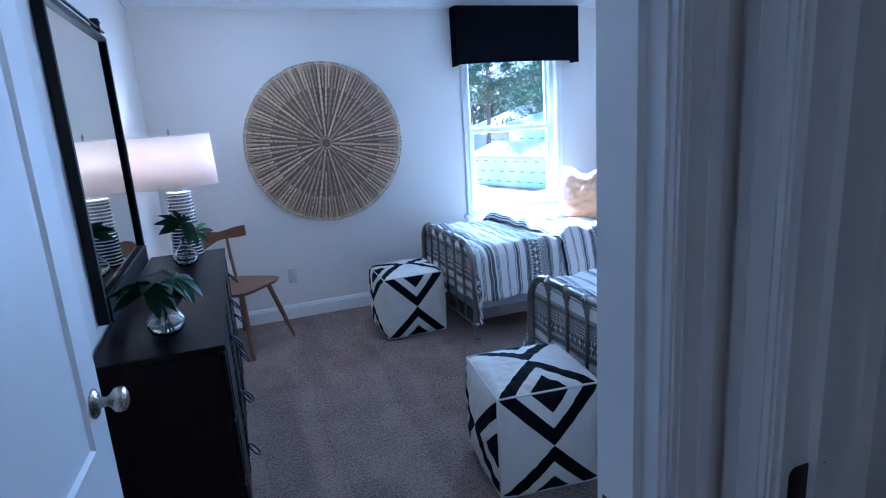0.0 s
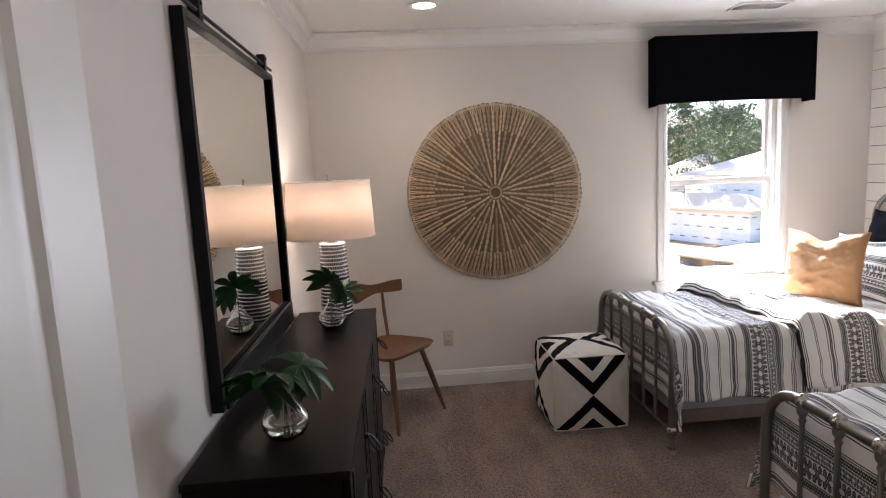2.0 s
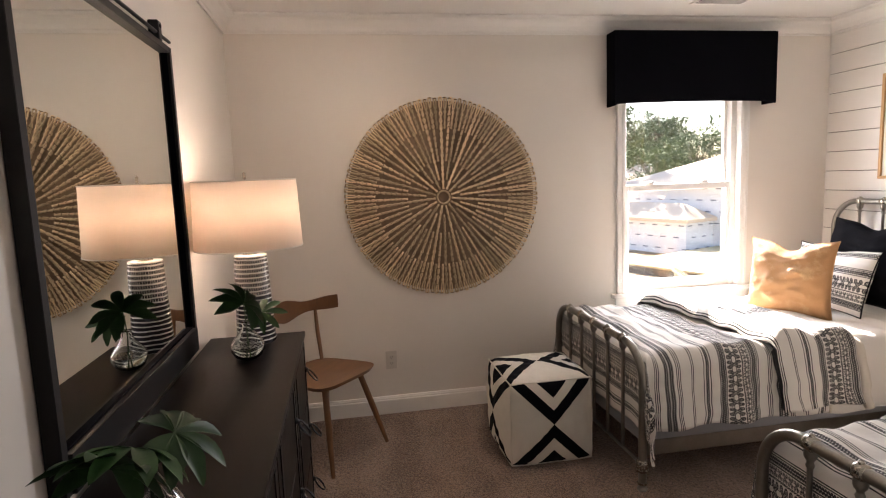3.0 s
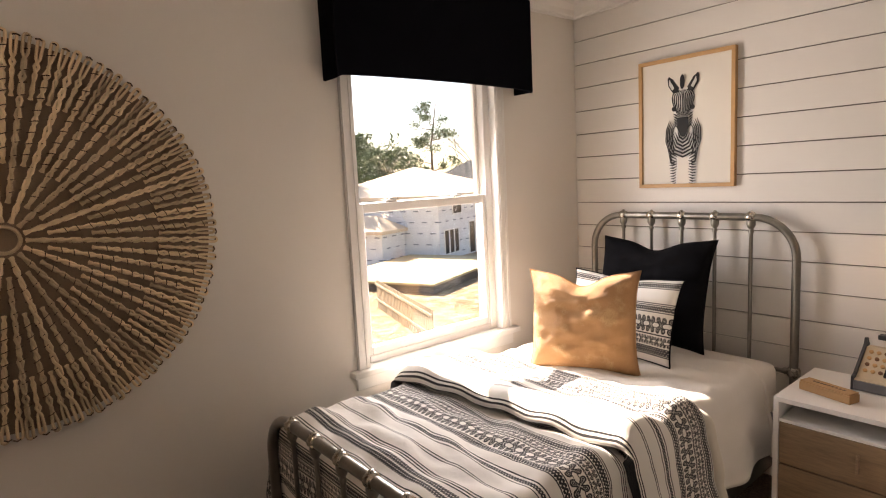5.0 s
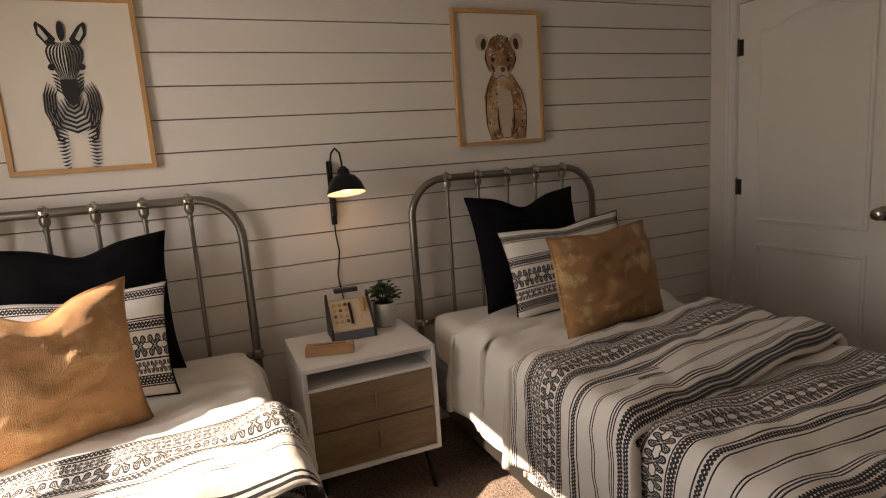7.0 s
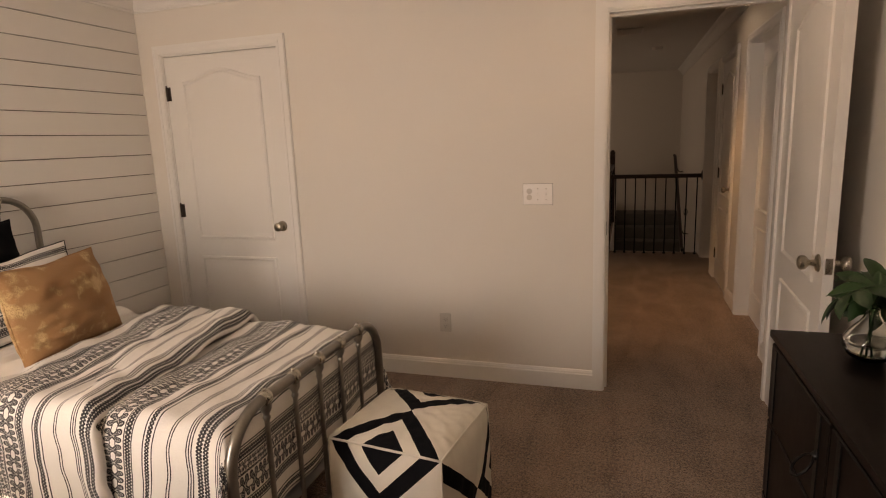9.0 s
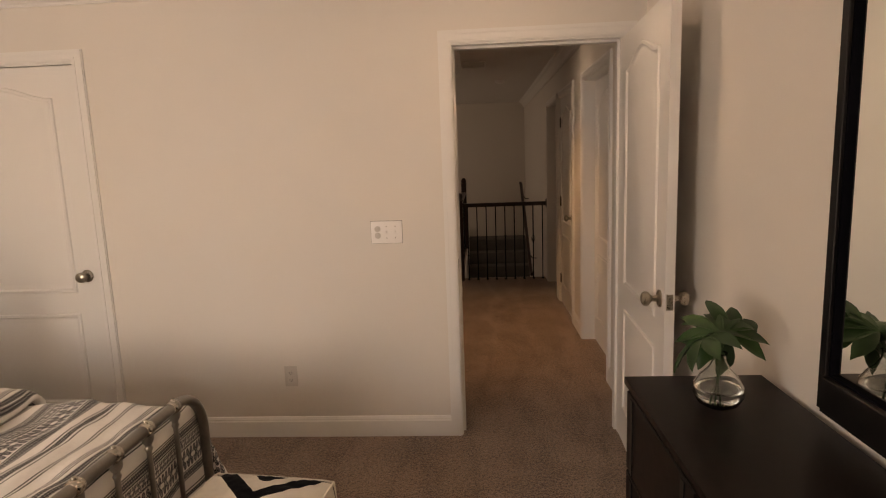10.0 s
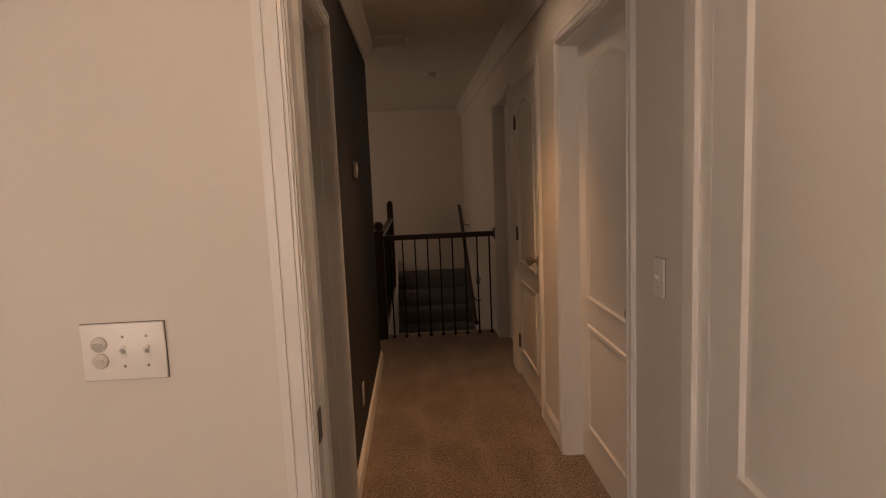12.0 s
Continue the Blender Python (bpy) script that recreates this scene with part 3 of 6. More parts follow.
for z in (.25, 1.045, 1.80):
    hg = thing("door_hinge", (HE + .052, R1 - .022, z), "dark bronze butt hinge on the side room door jamb", "hinge", "side room door hinges")
    bm = bmesh.new()
    rounded_plate(bm, -.040, -.005, -.045, .045, -.0005, .0015, right=False)
    part("leaf", bm, BRONZE, hg)
    bm = bmesh.new()
    rounded_plate(bm, .005, .040, -.045, .045, -.0005, .0015, left=False)
    part("leaf", bm, BRONZE, hg)
    bm = bmesh.new()
    tube(bm, [(0, -.004, -.045), (0, -.004, .045)], .0055, 10)
    lathe(bm, [(0, 0), (.006, .001), (.0065, .004), (.004, .009), (0, .010)], 10, at=(0, -.004, .045))
    part("pin", bm, BRONZE, hg, smooth=radians(50))

# strike plates
for lo, hi in (((D1 - .0215, S - .05, .895), (D1 - .02, S - .012, .965)), ((HE + .085, R0 + .02, .94), (HE + .115, R0 + .0215, 1.01))):
    bm = bmesh.new()
    box(bm, lo, hi)
    structure("strike_plate", bm, BRONZE, "bronze strike plate")

# ---- window ----
win = thing("window_1", (0, 0, 0), "white vinyl single-hung window with painted casing and stool", "window")
win["kind"] = "structure"
bm = bmesh.new()
for lo, hi in (((WX0, N + .04, WZ0), (WX0 + .045, N + .13, WZ1)), ((WX1 - .05, N + .04, WZ0), (WX1, N + .13, WZ1)), ((WX0 + .045, N + .04, WZ1 - .05), (WX1 - .05, N + .13, WZ1)), ((WX0 + .045, N + .04, WZ0), (WX1 - .05, N + .13, WZ0 + .035))): box(bm, lo, hi, .003)
part("window_frame", bm, TRIM, win)
GX0, GX1 = WX0 + .045, WX1 - .05


def sash(name, y0, y1, z0, z1, st, bot, topr):
    bm = bmesh.new()
    for lo, hi in (((GX0, y0, z0), (GX0 + st, y1, z1)), ((GX1 - st, y0, z0), (GX1, y1, z1)), ((GX0 + st, y0, z0), (GX1 - st, y1, z0 + bot)), ((GX0 + st, y0, z1 - topr), (GX1 - st, y1, z1))): box(bm, lo, hi, .003)
    s = part(name, bm, TRIM, win)
    bm = bmesh.new()
    ym = (y0 + y1) / 2
    box(bm, (GX0 + st - .003, ym - .002, z0 + bot - .003), (GX1 - st + .003, ym + .002, z1 - topr + .003))
    g = part("pane", bm, PANE, s, "clear window glass")
    g.visible_shadow = False


sash("lower_sash", N + .048, N + .080, WZ0 + .03, 1.372, .022, .040, .042)
sash("upper_sash", N + .084, N + .116, 1.332, WZ1 - .04, .020, .042, .04)
for x in (GX0 + .18, GX1 - .18):
    bm = bmesh.new()
    box(bm, (x - .03, N + .055, 1.372), (x + .03, N + .08, 1.384), .004)
    tube(bm, [(x - .01, N + .065, 1.387), (x + .025, N + .056, 1.389)], .005, 8)
    part("sash_lock", bm, TRIM, win, "white sash lock")
casing("trim", "y", N, -1, WX0 - .002, WX1 + .002, WZ1, WZ0 + .0)
bm = bmesh.new()
box(bm, (WX0 - .085, N - .045, WZ0 - .022), (WX1 + .085, N + .043, WZ0 + .005), .006, 2)
part("window_sill", bm, TRIM, win, "white painted window stool")
bm = bmesh.new()
box(bm, (WX0 - .06, N - .014, WZ0 - .085), (WX1 + .06, N, WZ0 - .022), .003)
part("apron", bm, TRIM, win)
for x0, x1 in ((WX0, WX0 + .012), (WX1 - .012, WX1)):
    bm = bmesh.new()
    box(bm, (x0, N, WZ0), (x1, N + .04, WZ1))
    part("jamb_liner", bm, TRIM, win)

# ---- beds and bedding ----
def wobble(x, y, s, seed=0.0):
    return noise.noise(Vector((x * s, y * s, seed)))


def collar(bm, at, r=.024, h=.034, m=None):
    lathe(bm, [(0, -h / 2), (r * .72, -h / 2), (r * .98, -h * .32), (r, 0), (r * .98, h * .32), (r * .72, h / 2), (0, h / 2)], 12, at=at, m=m)


def bed_frame(yc, label):
    bed = thing("iron_bed_frame", (0, yc, 0), label, "bed", "twin beds")
    hw = .515

    def end(name, x, top, rail_z, low_z, rc, js, tube_r):
        bm = bmesh.new()
        pts = [(x, -hw, .012), (x, -hw, top - rc)] + arc((x, -hw + rc, top - rc), rc, 180, 90, 9)[1:] + arc((x, hw - rc, top - rc), rc, 90, 0, 9) + [(x, hw, .012)]
        tube(bm, pts, tube_r, 12)
        fr = part(name + "_frame", bm, PEWTER, bed, "tubular arched pewter frame", smooth=radians(50))
        for y in (-hw, hw):
            bm = bmesh.new()
            for z, r, h in ((rail_z, .027, .045), (.135, .026, .03), (.10, .029, .02), (.035, .023, .012)):
                bm = bmesh.new()
                collar(bm, (x, y, z), r, h)
                part("post_collar", bm, COLLAR, bed, "worn silvery pewter collar", smooth=radians(50))
            bm = bmesh.new()
            lathe(bm, [(0, 0), (.02, 0), (.025, .008), (.019, .02), (0, .022)], 12, at=(x, y, 0))
            part("foot", bm, PEWTER, bed, smooth=radians(50))
        bm = bmesh.new()
        tube(bm, [(x, -hw, rail_z), (x, hw, rail_z)], .009, 10)
        for y in (-hw + .034, hw - .034):
            lathe(bm, [(0, -.02), (.010, -.016), (.016, 0), (.010, .016), (0, .02)], 10, m=pose(x, y, rail_z, 90, 0, 0))
        part(name + "_crossbar", bm, PEWTER, bed, smooth=radians(50))
        for k, y in enumerate(js):
            bm = bmesh.new()
            z0, z1 = (rail_z if name == "headboard" else low_z), top
            tube(bm, [(x, y, z0), (x, y, z1 - .01)], .0085, 10)
            lathe(bm, [(0, -.075), (.011, -.072), (.013, -.064), (.010, -.060), (.010, -.052), (.015, -.046), (.019, -.036), (.019, -.02), (.012, 0), (0, 0)], 12, at=(x, y, z1))
            part("spindle", bm, PEWTER, bed, smooth=radians(50))
            bm = bmesh.new()
            collar(bm, (0, 0, 0), tube_r + .006, .040, m=pose(x, y, z1, 90, 0, 0))
            lathe(bm, [(0, 0), (.009, 0), (.0075, .006), (0, .009)], 10, at=(x, y, z1 + tube_r + .004))
            part("joint", bm, COLLAR, bed, "worn silvery pewter collar", smooth=radians(50))
        return fr

    js = [(-.327 + .1635 * k) for k in range(5)]
    end("headboard", 3.43, 1.222, .54, .12, .175, js, .0175)
    end("footboard", 1.468, .672, .125, .125, .165, js, .0185)
    for y in (-hw + .03, hw - .03):
        bm = bmesh.new()
        s = 1 if y < 0 else -1
        box(bm, (1.49, y - .003, .150), (3.41, y + .003, .222), .001)
        box(bm, (1.49, min(y, y + s * .03), .150), (3.41, max(y, y + s * .03), .156), .001)
        part("side_rail", bm, PEWTER, bed, "grey steel side rail")
    for x in (1.7, 2.1, 2.5, 2.9, 3.25):
        bm = bmesh.new()
        box(bm, (x - .03, -hw + .034, .1565), (x + .03, hw - .034, .1705), .002)
        part("slat", bm, PEWTER, bed)
    return bed


TICKING = plain("grey_ticking", (.36, .37, .40), .9, var=.05, fine=400, bumps=.3)


def mattress(yc, label):
    th = thing("mattress_and_box_spring", (2.46, yc, .1715), label, "mattress", "twin mattresses")
    for name, z0, z1, r, lab in (("box_spring", 0, .185, .025, "blue-grey fabric box spring"), ("mattress", .186, .4205, .065, "white mattress in a fitted sheet")):
        bm = bmesh.new()
        box(bm, (-.94, -.475, z0), (.93, .475, z1), r, 4)
        ob = part(name, bm, SHEET if z0 else TICKING, th, lab, smooth=True)
    return th


def drape(name, yc, x0, x1, ztop, drop, mat, label, category, parent=None, foot=0.0, thick=.014, seed=0.0, skew=0.0, roll=0.0, headroll=0.0, puff=.010, half=.492, drop_n=None, nx=90, ny=110, uvoff=0.0, bulge=.042):
    """A cloth laid across the bed: it lies flat and falls over both sides, and over the foot by `foot`."""
    rad = .072
    bm = bmesh.new()
    uvl = bm.loops.layers.uv.new("UVMap")
    L = x1 - x0
    flat = half - rad
    side = flat + rad * math.pi / 2
    dn = drop if drop_n is None else drop_n
    grid = []
    for i in range(nx + 1):
        row = []
        sx = -foot + (L + foot) * i / nx
        for j in range(ny + 1):
            t = -1 + 2 * j / ny
            dd = drop if t < 0 else dn
            s = t * (side + dd)
            a = abs(s)
            sg = 1 if s > 0 else -1
            if a < flat: y, dz = a, 0
            elif a < side:
                th = (a - flat) / rad
                y, dz = flat + rad * math.sin(th), rad * (1 - math.cos(th))
            else: y, dz = half, rad + (a - side)
            xx, dzx = x0 + sx + skew * s, 0
            if foot and sx < 0:
                b = -sx
                if b < rad * math.pi / 2:
                    th = b / rad
                    xx, dzx = x0 - rad * math.sin(th), rad * (1 - math.cos(th))
                else: xx, dzx = x0 - rad, rad + b - rad * math.pi / 2
            fall = max(0, (dz - .04)) / .3
            fallx = max(0, (dzx - .04)) / .3
            fold = .5 + .5 * math.sin((sx * 19 + seed * 7) + 2.2 * wobble(sx, sg, 3.0, seed))
            yy = y + fall * (.020 + .030 * fold) + .012 * fall * wobble(sx, s, 9, seed)
            if foot:
                yy += min(fall, fallx) * .09
                xx -= min(fall, fallx) * .02 + fallx * .008 * math.sin(s * 22)
            z = ztop - max(dz, dzx) - (.105 * min(1, fall) * min(1, fallx) if foot else 0)
            top = max(0.0, 1 - max(dz, dzx) / .05)
            z += top * (puff * 1.3 * wobble(sx, s, 3.2, seed) + puff * 1.1 * wobble(sx * 1.6, s, 7, seed + 5) + puff * 1.0 * abs(wobble(sx * 1.0, s * .45, 12, seed + 9)))
            if roll and sx < roll:
                u = 1 - max(sx, 0) / roll
                z -= .030 * (u ** 5) * top
                z += bulge * math.sin(math.pi * min(1, sx / roll) ** .6) * top
            if headroll and sx > L - headroll:
                u = (sx - (L - headroll)) / headroll
                z -= (thick + .004) * (u ** 3) * top
            out = .010 * wobble(sx * 1.5, s * 3, 5, seed + 3) * min(1, fall * 2)
            row.append(bm.verts.new((xx + .012 * fall * wobble(s * 2, sx, 6, seed), sg * (yy + out), z)))
        grid.append(row)
    for i in range(nx):
        for j in range(ny):
            f = bm.faces.new((grid[i][j], grid[i + 1][j], grid[i + 1][j + 1], grid[i][j + 1]))
            for lp, (ii, jj) in zip(f.loops, ((i, j), (i + 1, j), (i + 1, j + 1), (i, j + 1))):
                lp[uvl].uv = (-foot + (L + foot) * ii / nx + foot + uvoff, (-1 + 2 * jj / ny) * (side + (drop if jj < ny / 2 else dn)) + 2)
    rim = [v.co.copy() for v in grid[-1]]
    me = finish(bm, name, mat, True)
    ob = new(name, me)
    tagged(ob, label, category)
    ob.location = (0, yc, 0)
    ob.parent = parent
    sol = ob.modifiers.new("thickness", "SOLIDIFY")
    sol.thickness, sol.offset = thick, -1
    bm = bmesh.new()
    tube(bm, [p + Vector((.002, 0, -thick * .5)) for p in rim], thick * .5 + .0015, 8)
    part("hem", bm, mat if mat is SHEET else CREAM, ob, "rolled hem", smooth=True)
    return ob


def cushion(name, w, h, t, mat, m, label, group="", seed=0.0, chop=.03, corner=.03, n=36, uvscale=1.0):
    """A stuffed square cushion, upright in its own x (width) and z (height)."""
    bm = bmesh.new()
    uvl = bm.loops.layers.uv.new("UVMap")
    sheets = []
    for side in (1, -1):
        g = []
        for i in range(n + 1):
            row = []
            for j in range(n + 1):
                u, v = -1 + 2 * i / n, -1 + 2 * j / n
                pull = 1 - corner * (1 - abs(u) ** 3) * 1.5
                pullv = 1 - corner * (1 - abs(v) ** 3) * 1.5
                x, z = u * w / 2 * pullv, v * h / 2 * pull
                edge = (max(0, 1 - abs(u) ** 2.6) * max(0, 1 - abs(v) ** 2.6)) ** .48
                z -= chop * math.exp(-(u / .34) ** 2) * max(0, v) ** 2
                d = side * t / 2 * edge
                crease = (.010 + .05 * t * t * 6) * wobble(u * 1.2, v * 2.2, 2.2, seed) + .006 * wobble(u * 2, v * 3, 4, seed + 4)
                d += side * crease * edge + .012 * wobble(u, v, 1.1, seed + 8)
                row.append(bm.verts.new((x, d, z)) if side == 1 or 0 < i < n and 0 < j < n else None)
            g.append(row)
        sheets.append(g)
    a, b = sheets
    for i in range(n + 1):
        for j in range(n + 1):
            if b[i][j] is None: b[i][j] = a[i][j]
    for g in sheets:
        for i in range(n):
            for j in range(n):
                f = bm.faces.new((g[i][j], g[i + 1][j], g[i + 1][j + 1], g[i][j + 1]))
                for lp, (ii, jj) in zip(f.loops, ((i, j), (i + 1, j), (i + 1, j + 1), (i, j + 1))):
                    lp[uvl].uv = (jj / n * h * uvscale, ii / n * w + 1)
    ob = new(name, finish(bm, name, mat, True))
    tagged(ob, label, "pillow", group)
    ob.matrix_basis = m
    bm = bmesh.new()
    pts = []
    for i in range(n + 1): pts.append((i, 0))
    for j in range(1, n + 1): pts.append((n, j))
    for i in range(n - 1, -1, -1): pts.append((i, n))
    for j in range(n - 1, 0, -1): pts.append((0, j))
    loop = []
    for i, j in pts:
        u, v = -1 + 2 * i / n, -1 + 2 * j / n
        x, z = u * w / 2 * (1 - corner * (1 - abs(v) ** 3) * 1.5), v * h / 2 * (1 - corner * (1 - abs(u) ** 3) * 1.5)
        z -= chop * math.exp(-(u / .34) ** 2) * max(0, v) ** 2
        loop.append((x, .012 * wobble(u, v, 1.1, seed + 8), z))
    tube(bm, loop, .0035, 6, closed=True)
    part("piping", bm, BLACKFAB if mat is CUSHBAND else mat, ob, "thin black piping" if mat is CUSHBAND else "", smooth=True)
    return ob


B1, B2 = 4.075, 2.29
bed_frame(B1, "pewter tubular iron twin bed frame beside the window")
bed_frame(B2, "pewter tubular iron twin bed frame nearer the closet door")
mattress(B1, "white twin mattress on a box spring, beside the window")
mattress(B2, "white twin mattress on a box spring, nearer the closet")

for yc, bedname, sd in ((B1, "bed beside the window", 0.0), (B2, "bed nearer the closet", 0.54)):
    b1 = yc == B1
    drape("duvet", yc, 2.30, 3.14 if b1 else 3.02, .622, .275, SHEET, "plain white cotton duvet on the " + bedname, "duvet", thick=.022, seed=sd + 1.3, puff=.015 if b1 else .019, half=.502, headroll=.05)
    if not b1: drape("duvet_fold", yc, 2.80, 3.04, .646, .285, SHEET, "turned-back edge of the plain white cotton duvet", "duvet", thick=.026, seed=2.2, puff=.014, half=.522, roll=.10, headroll=.05, bulge=.010, skew=-.05)
    drape("quilt", yc, 1.555, 2.42, .634, .275, QUILT, "white quilt with black embroidered bands, on the " + bedname, "quilt", foot=.40, thick=.012, uvoff=.47 if b1 else .50, seed=sd, puff=.015, half=.508)
    drape("quilt_fold", yc, 2.07 if b1 else 2.02, 2.51 if b1 else 2.60, .672 if b1 else .662, .275, QUILT, "folded-back upper part of the black and white embroidered quilt", "quilt", thick=.042 if b1 else .032, bulge=.042 if b1 else .018, uvoff=.37 if b1 else .30, seed=sd + .83, puff=.017, half=.540, roll=.22, headroll=.04, skew=-.10 if b1 else -.15)


def place(bl, br, tilt, h):
    """The pose of a cushion that stands on two bottom corners and leans back by tilt degrees, away from the foot of the bed."""
    bl, br = Vector(bl), Vector(br)
    ax = (br - bl).normalized()
    back = ax.cross(Vector((0, 0, 1))).normalized()
    if back.x < 0: back = -back
    up = (Vector((0, 0, 1)) * math.cos(radians(tilt)) + back * math.sin(radians(tilt))).normalized()
    yv = up.cross(ax).normalized()
    mid = (bl + br) / 2 + up * h / 2
    return Matrix(((ax.x, yv.x, up.x, mid.x), (ax.y, yv.y, up.y, mid.y), (ax.z, yv.z, up.z, mid.z), (0, 0, 0, 1)))


cushion("black_pillow", .57, .52, .18, BLACKFAB, place((3.12, 4.40, .628), (3.16, 3.83, .628), 17, .52), "large black linen pillow against the headboard", "black pillows", 1.1, chop=.045, corner=.055)
cushion("patterned_pillow", .57, .375, .13, CUSHBAND, place((2.92, 4.42, .628), (2.90, 3.84, .628), 17, .375), "white pillow with black embroidered bands", "embroidered pillows", 2.3, chop=.020, corner=.045)
cushion("ochre_pillow", .48, .45, .19, OCHRE, place((2.585, 4.350, .592), (2.785, 3.915, .598), 9, .45), "ochre pillow with worn gold foil, in the sun", "ochre pillows", 3.7, chop=.052, corner=.065)
cushion("black_pillow", .60, .53, .16, BLACKFAB, place((3.10, 2.595, .628), (3.13, 2.015, .628), 17, .53), "large black linen pillow against the headboard", "black pillows", 4.2, chop=.055, corner=.055)
cushion("patterned_pillow", .60, .385, .13, CUSHBAND, place((2.92, 2.58, .612), (2.88, 1.965, .680), 17, .385), "white pillow with black embroidered bands", "embroidered pillows", 5.9, chop=.020, corner=.045)
cushion("ochre_pillow", .52, .395, .17, OCHREFOIL, place((2.62, 2.525, .612), (2.68, 1.995, .632), 16, .395), "ochre pillow with worn gold foil", "ochre pillows", 6.8, chop=.012, corner=.035)

# ---- poufs ----
def pouf(at, turn, faces, label):
    """A cube pouf, each face crossed by a black X whose marked quarters hold a nested white and black triangle."""
    S2, n = .445, 24
    th = thing("pouf", at, label, "pouf", "cube poufs", turn)
    dirs = {"T": ((1, 0, 0), (0, 1, 0), (0, 0, 1)), "B": ((1, 0, 0), (0, -1, 0), (0, 0, -1)),
            "S": ((1, 0, 0), (0, 0, 1), (0, -1, 0)), "N": ((-1, 0, 0), (0, 0, 1), (0, 1, 0)),
            "W": ((0, -1, 0), (0, 0, 1), (-1, 0, 0)), "E": ((0, 1, 0), (0, 0, 1), (1, 0, 0))}
    for f, (du, dv, dn) in dirs.items():
        du, dv, dn = Vector(du), Vector(dv), Vector(dn)
        nest = faces.get(f, "")
        bm = bmesh.new()

        def pt(u, v, up=0.0):
            sag = (1 - abs(u) ** 2.2) * (1 - abs(v) ** 2.2)
            p = (du * u + dv * v + dn) * (S2 / 2 - .004)
            c = max(0, abs(u) - .82) + max(0, abs(v) - .82)
            p *= 1 - .13 * c
            p += dn * (.032 * sag ** .7 + .006 * wobble(u + p.x * 9, v + p.y * 9, 2.5, at[0]) + .0035 * abs(wobble(u * 2 + dn.x * 3, v * 2 + dn.y * 5, 2.3, at[1]))) + dn * up
            p.z += S2 / 2 + .004
            p.z = max(p.z, .002)
            return p

        def black(u, v):
            q = "t" if v > abs(u) else "b" if v < -abs(u) else "r" if u > 0 else "l"
            if q not in nest: return False
            a, c = (abs(v), abs(u)) if q in "tb" else (abs(u), abs(v))
            return a - c < .333 or a - c > .625

        g = [[None] * (n * 2 + 1) for _ in range(n * 2 + 1)]
        m = n * 2
        for i in range(m + 1):
            for j in range(m + 1):
                g[i][j] = bm.verts.new(pt(-1 + 2 * i / m, -1 + 2 * j / m))
        for i in range(m):
            for j in range(m):
                u, v = -1 + 2 * (i + .5) / m, -1 + 2 * (j + .5) / m
                quad = (g[i][j], g[i + 1][j], g[i + 1][j + 1], g[i][j + 1])
                k = quad if (u * v > 0) else quad[1:] + quad[:1]
                for tri, (cu, cv) in (((k[0], k[1], k[2]), (0, 0)), ((k[0], k[2], k[3]), (0, 0))):
                    fc = bm.faces.new(tri)
                    us = [-1 + 2 * (next(ii for ii in (i, i + 1) if any(g[ii][jj] is w for jj in (j, j + 1)))) / m for w in tri]
                    vs = [-1 + 2 * (next(jj for jj in (j, j + 1) if any(g[ii][jj] is w for ii in (i, i + 1)))) / m for w in tri]
                    if black(sum(us) / 3, sum(vs) / 3): fc.material_index = 1
        part("panel", bm, [CREAM, POUFBLACK], th, "cream cotton panel with a black cross and nested triangles", smooth=True)
    h = S2 / 2 - .005
    for ax in range(3):
        for a in (-1, 1):
            for b in (-1, 1):
                pts = []
                for k in range(9):
                    c = (-1 + 2 * k / 8) * h
                    p = [0, 0, 0]
                    q = .985 - .045 * max(0, abs(c / h) - .75)
                    p[ax], p[(ax + 1) % 3], p[(ax + 2) % 3] = c * q, a * h * q, b * h * q
                    pts.append((p[0], p[1], max(p[2] + S2 / 2 + .004, .006)))
                bm = bmesh.new()
                tube(bm, pts, .0042, 6)
                part("seam", bm, CREAM, th, smooth=True)
    return th


pouf((1.155, 4.105, 0), 0, {"T": "lr", "W": "tb", "E": "tb", "S": "tb", "N": "tb"}, "cream and black cube pouf beside the window bed's foot")
pouf((1.138, 2.228, 0), -7, {"T": "tb", "S": "tb", "N": "tb", "W": "lr", "E": "lr"}, "cream and black cube pouf at the closet-side bed's foot")

# ---- dresser side ----
DT = .826
dresser = thing("dresser", (0, 2.952, 0), "low espresso-stained dresser with iron ring pulls, under the mirror", "dresser")
DX0, DX1, DL = -.412, -.018, .828
bm = bmesh.new()
box(bm, (DX0, -DL, DT - .022), (DX1, DL, DT), .003, 2)
part("top", bm, ESPRESSO, dresser, smooth=radians(30))
bm = bmesh.new()
box(bm, (DX0 + .004, -DL + .002, .03), (DX1 - .022, DL - .002, DT - .0225), .002)
part("carcass", bm, ESPRESSO, dresser)
bm = bmesh.new()
box(bm, (DX0 + .02, -DL + .02, 0), (DX1 - .05, DL - .02, .03))
part("plinth", bm, ESPRESSO, dresser)
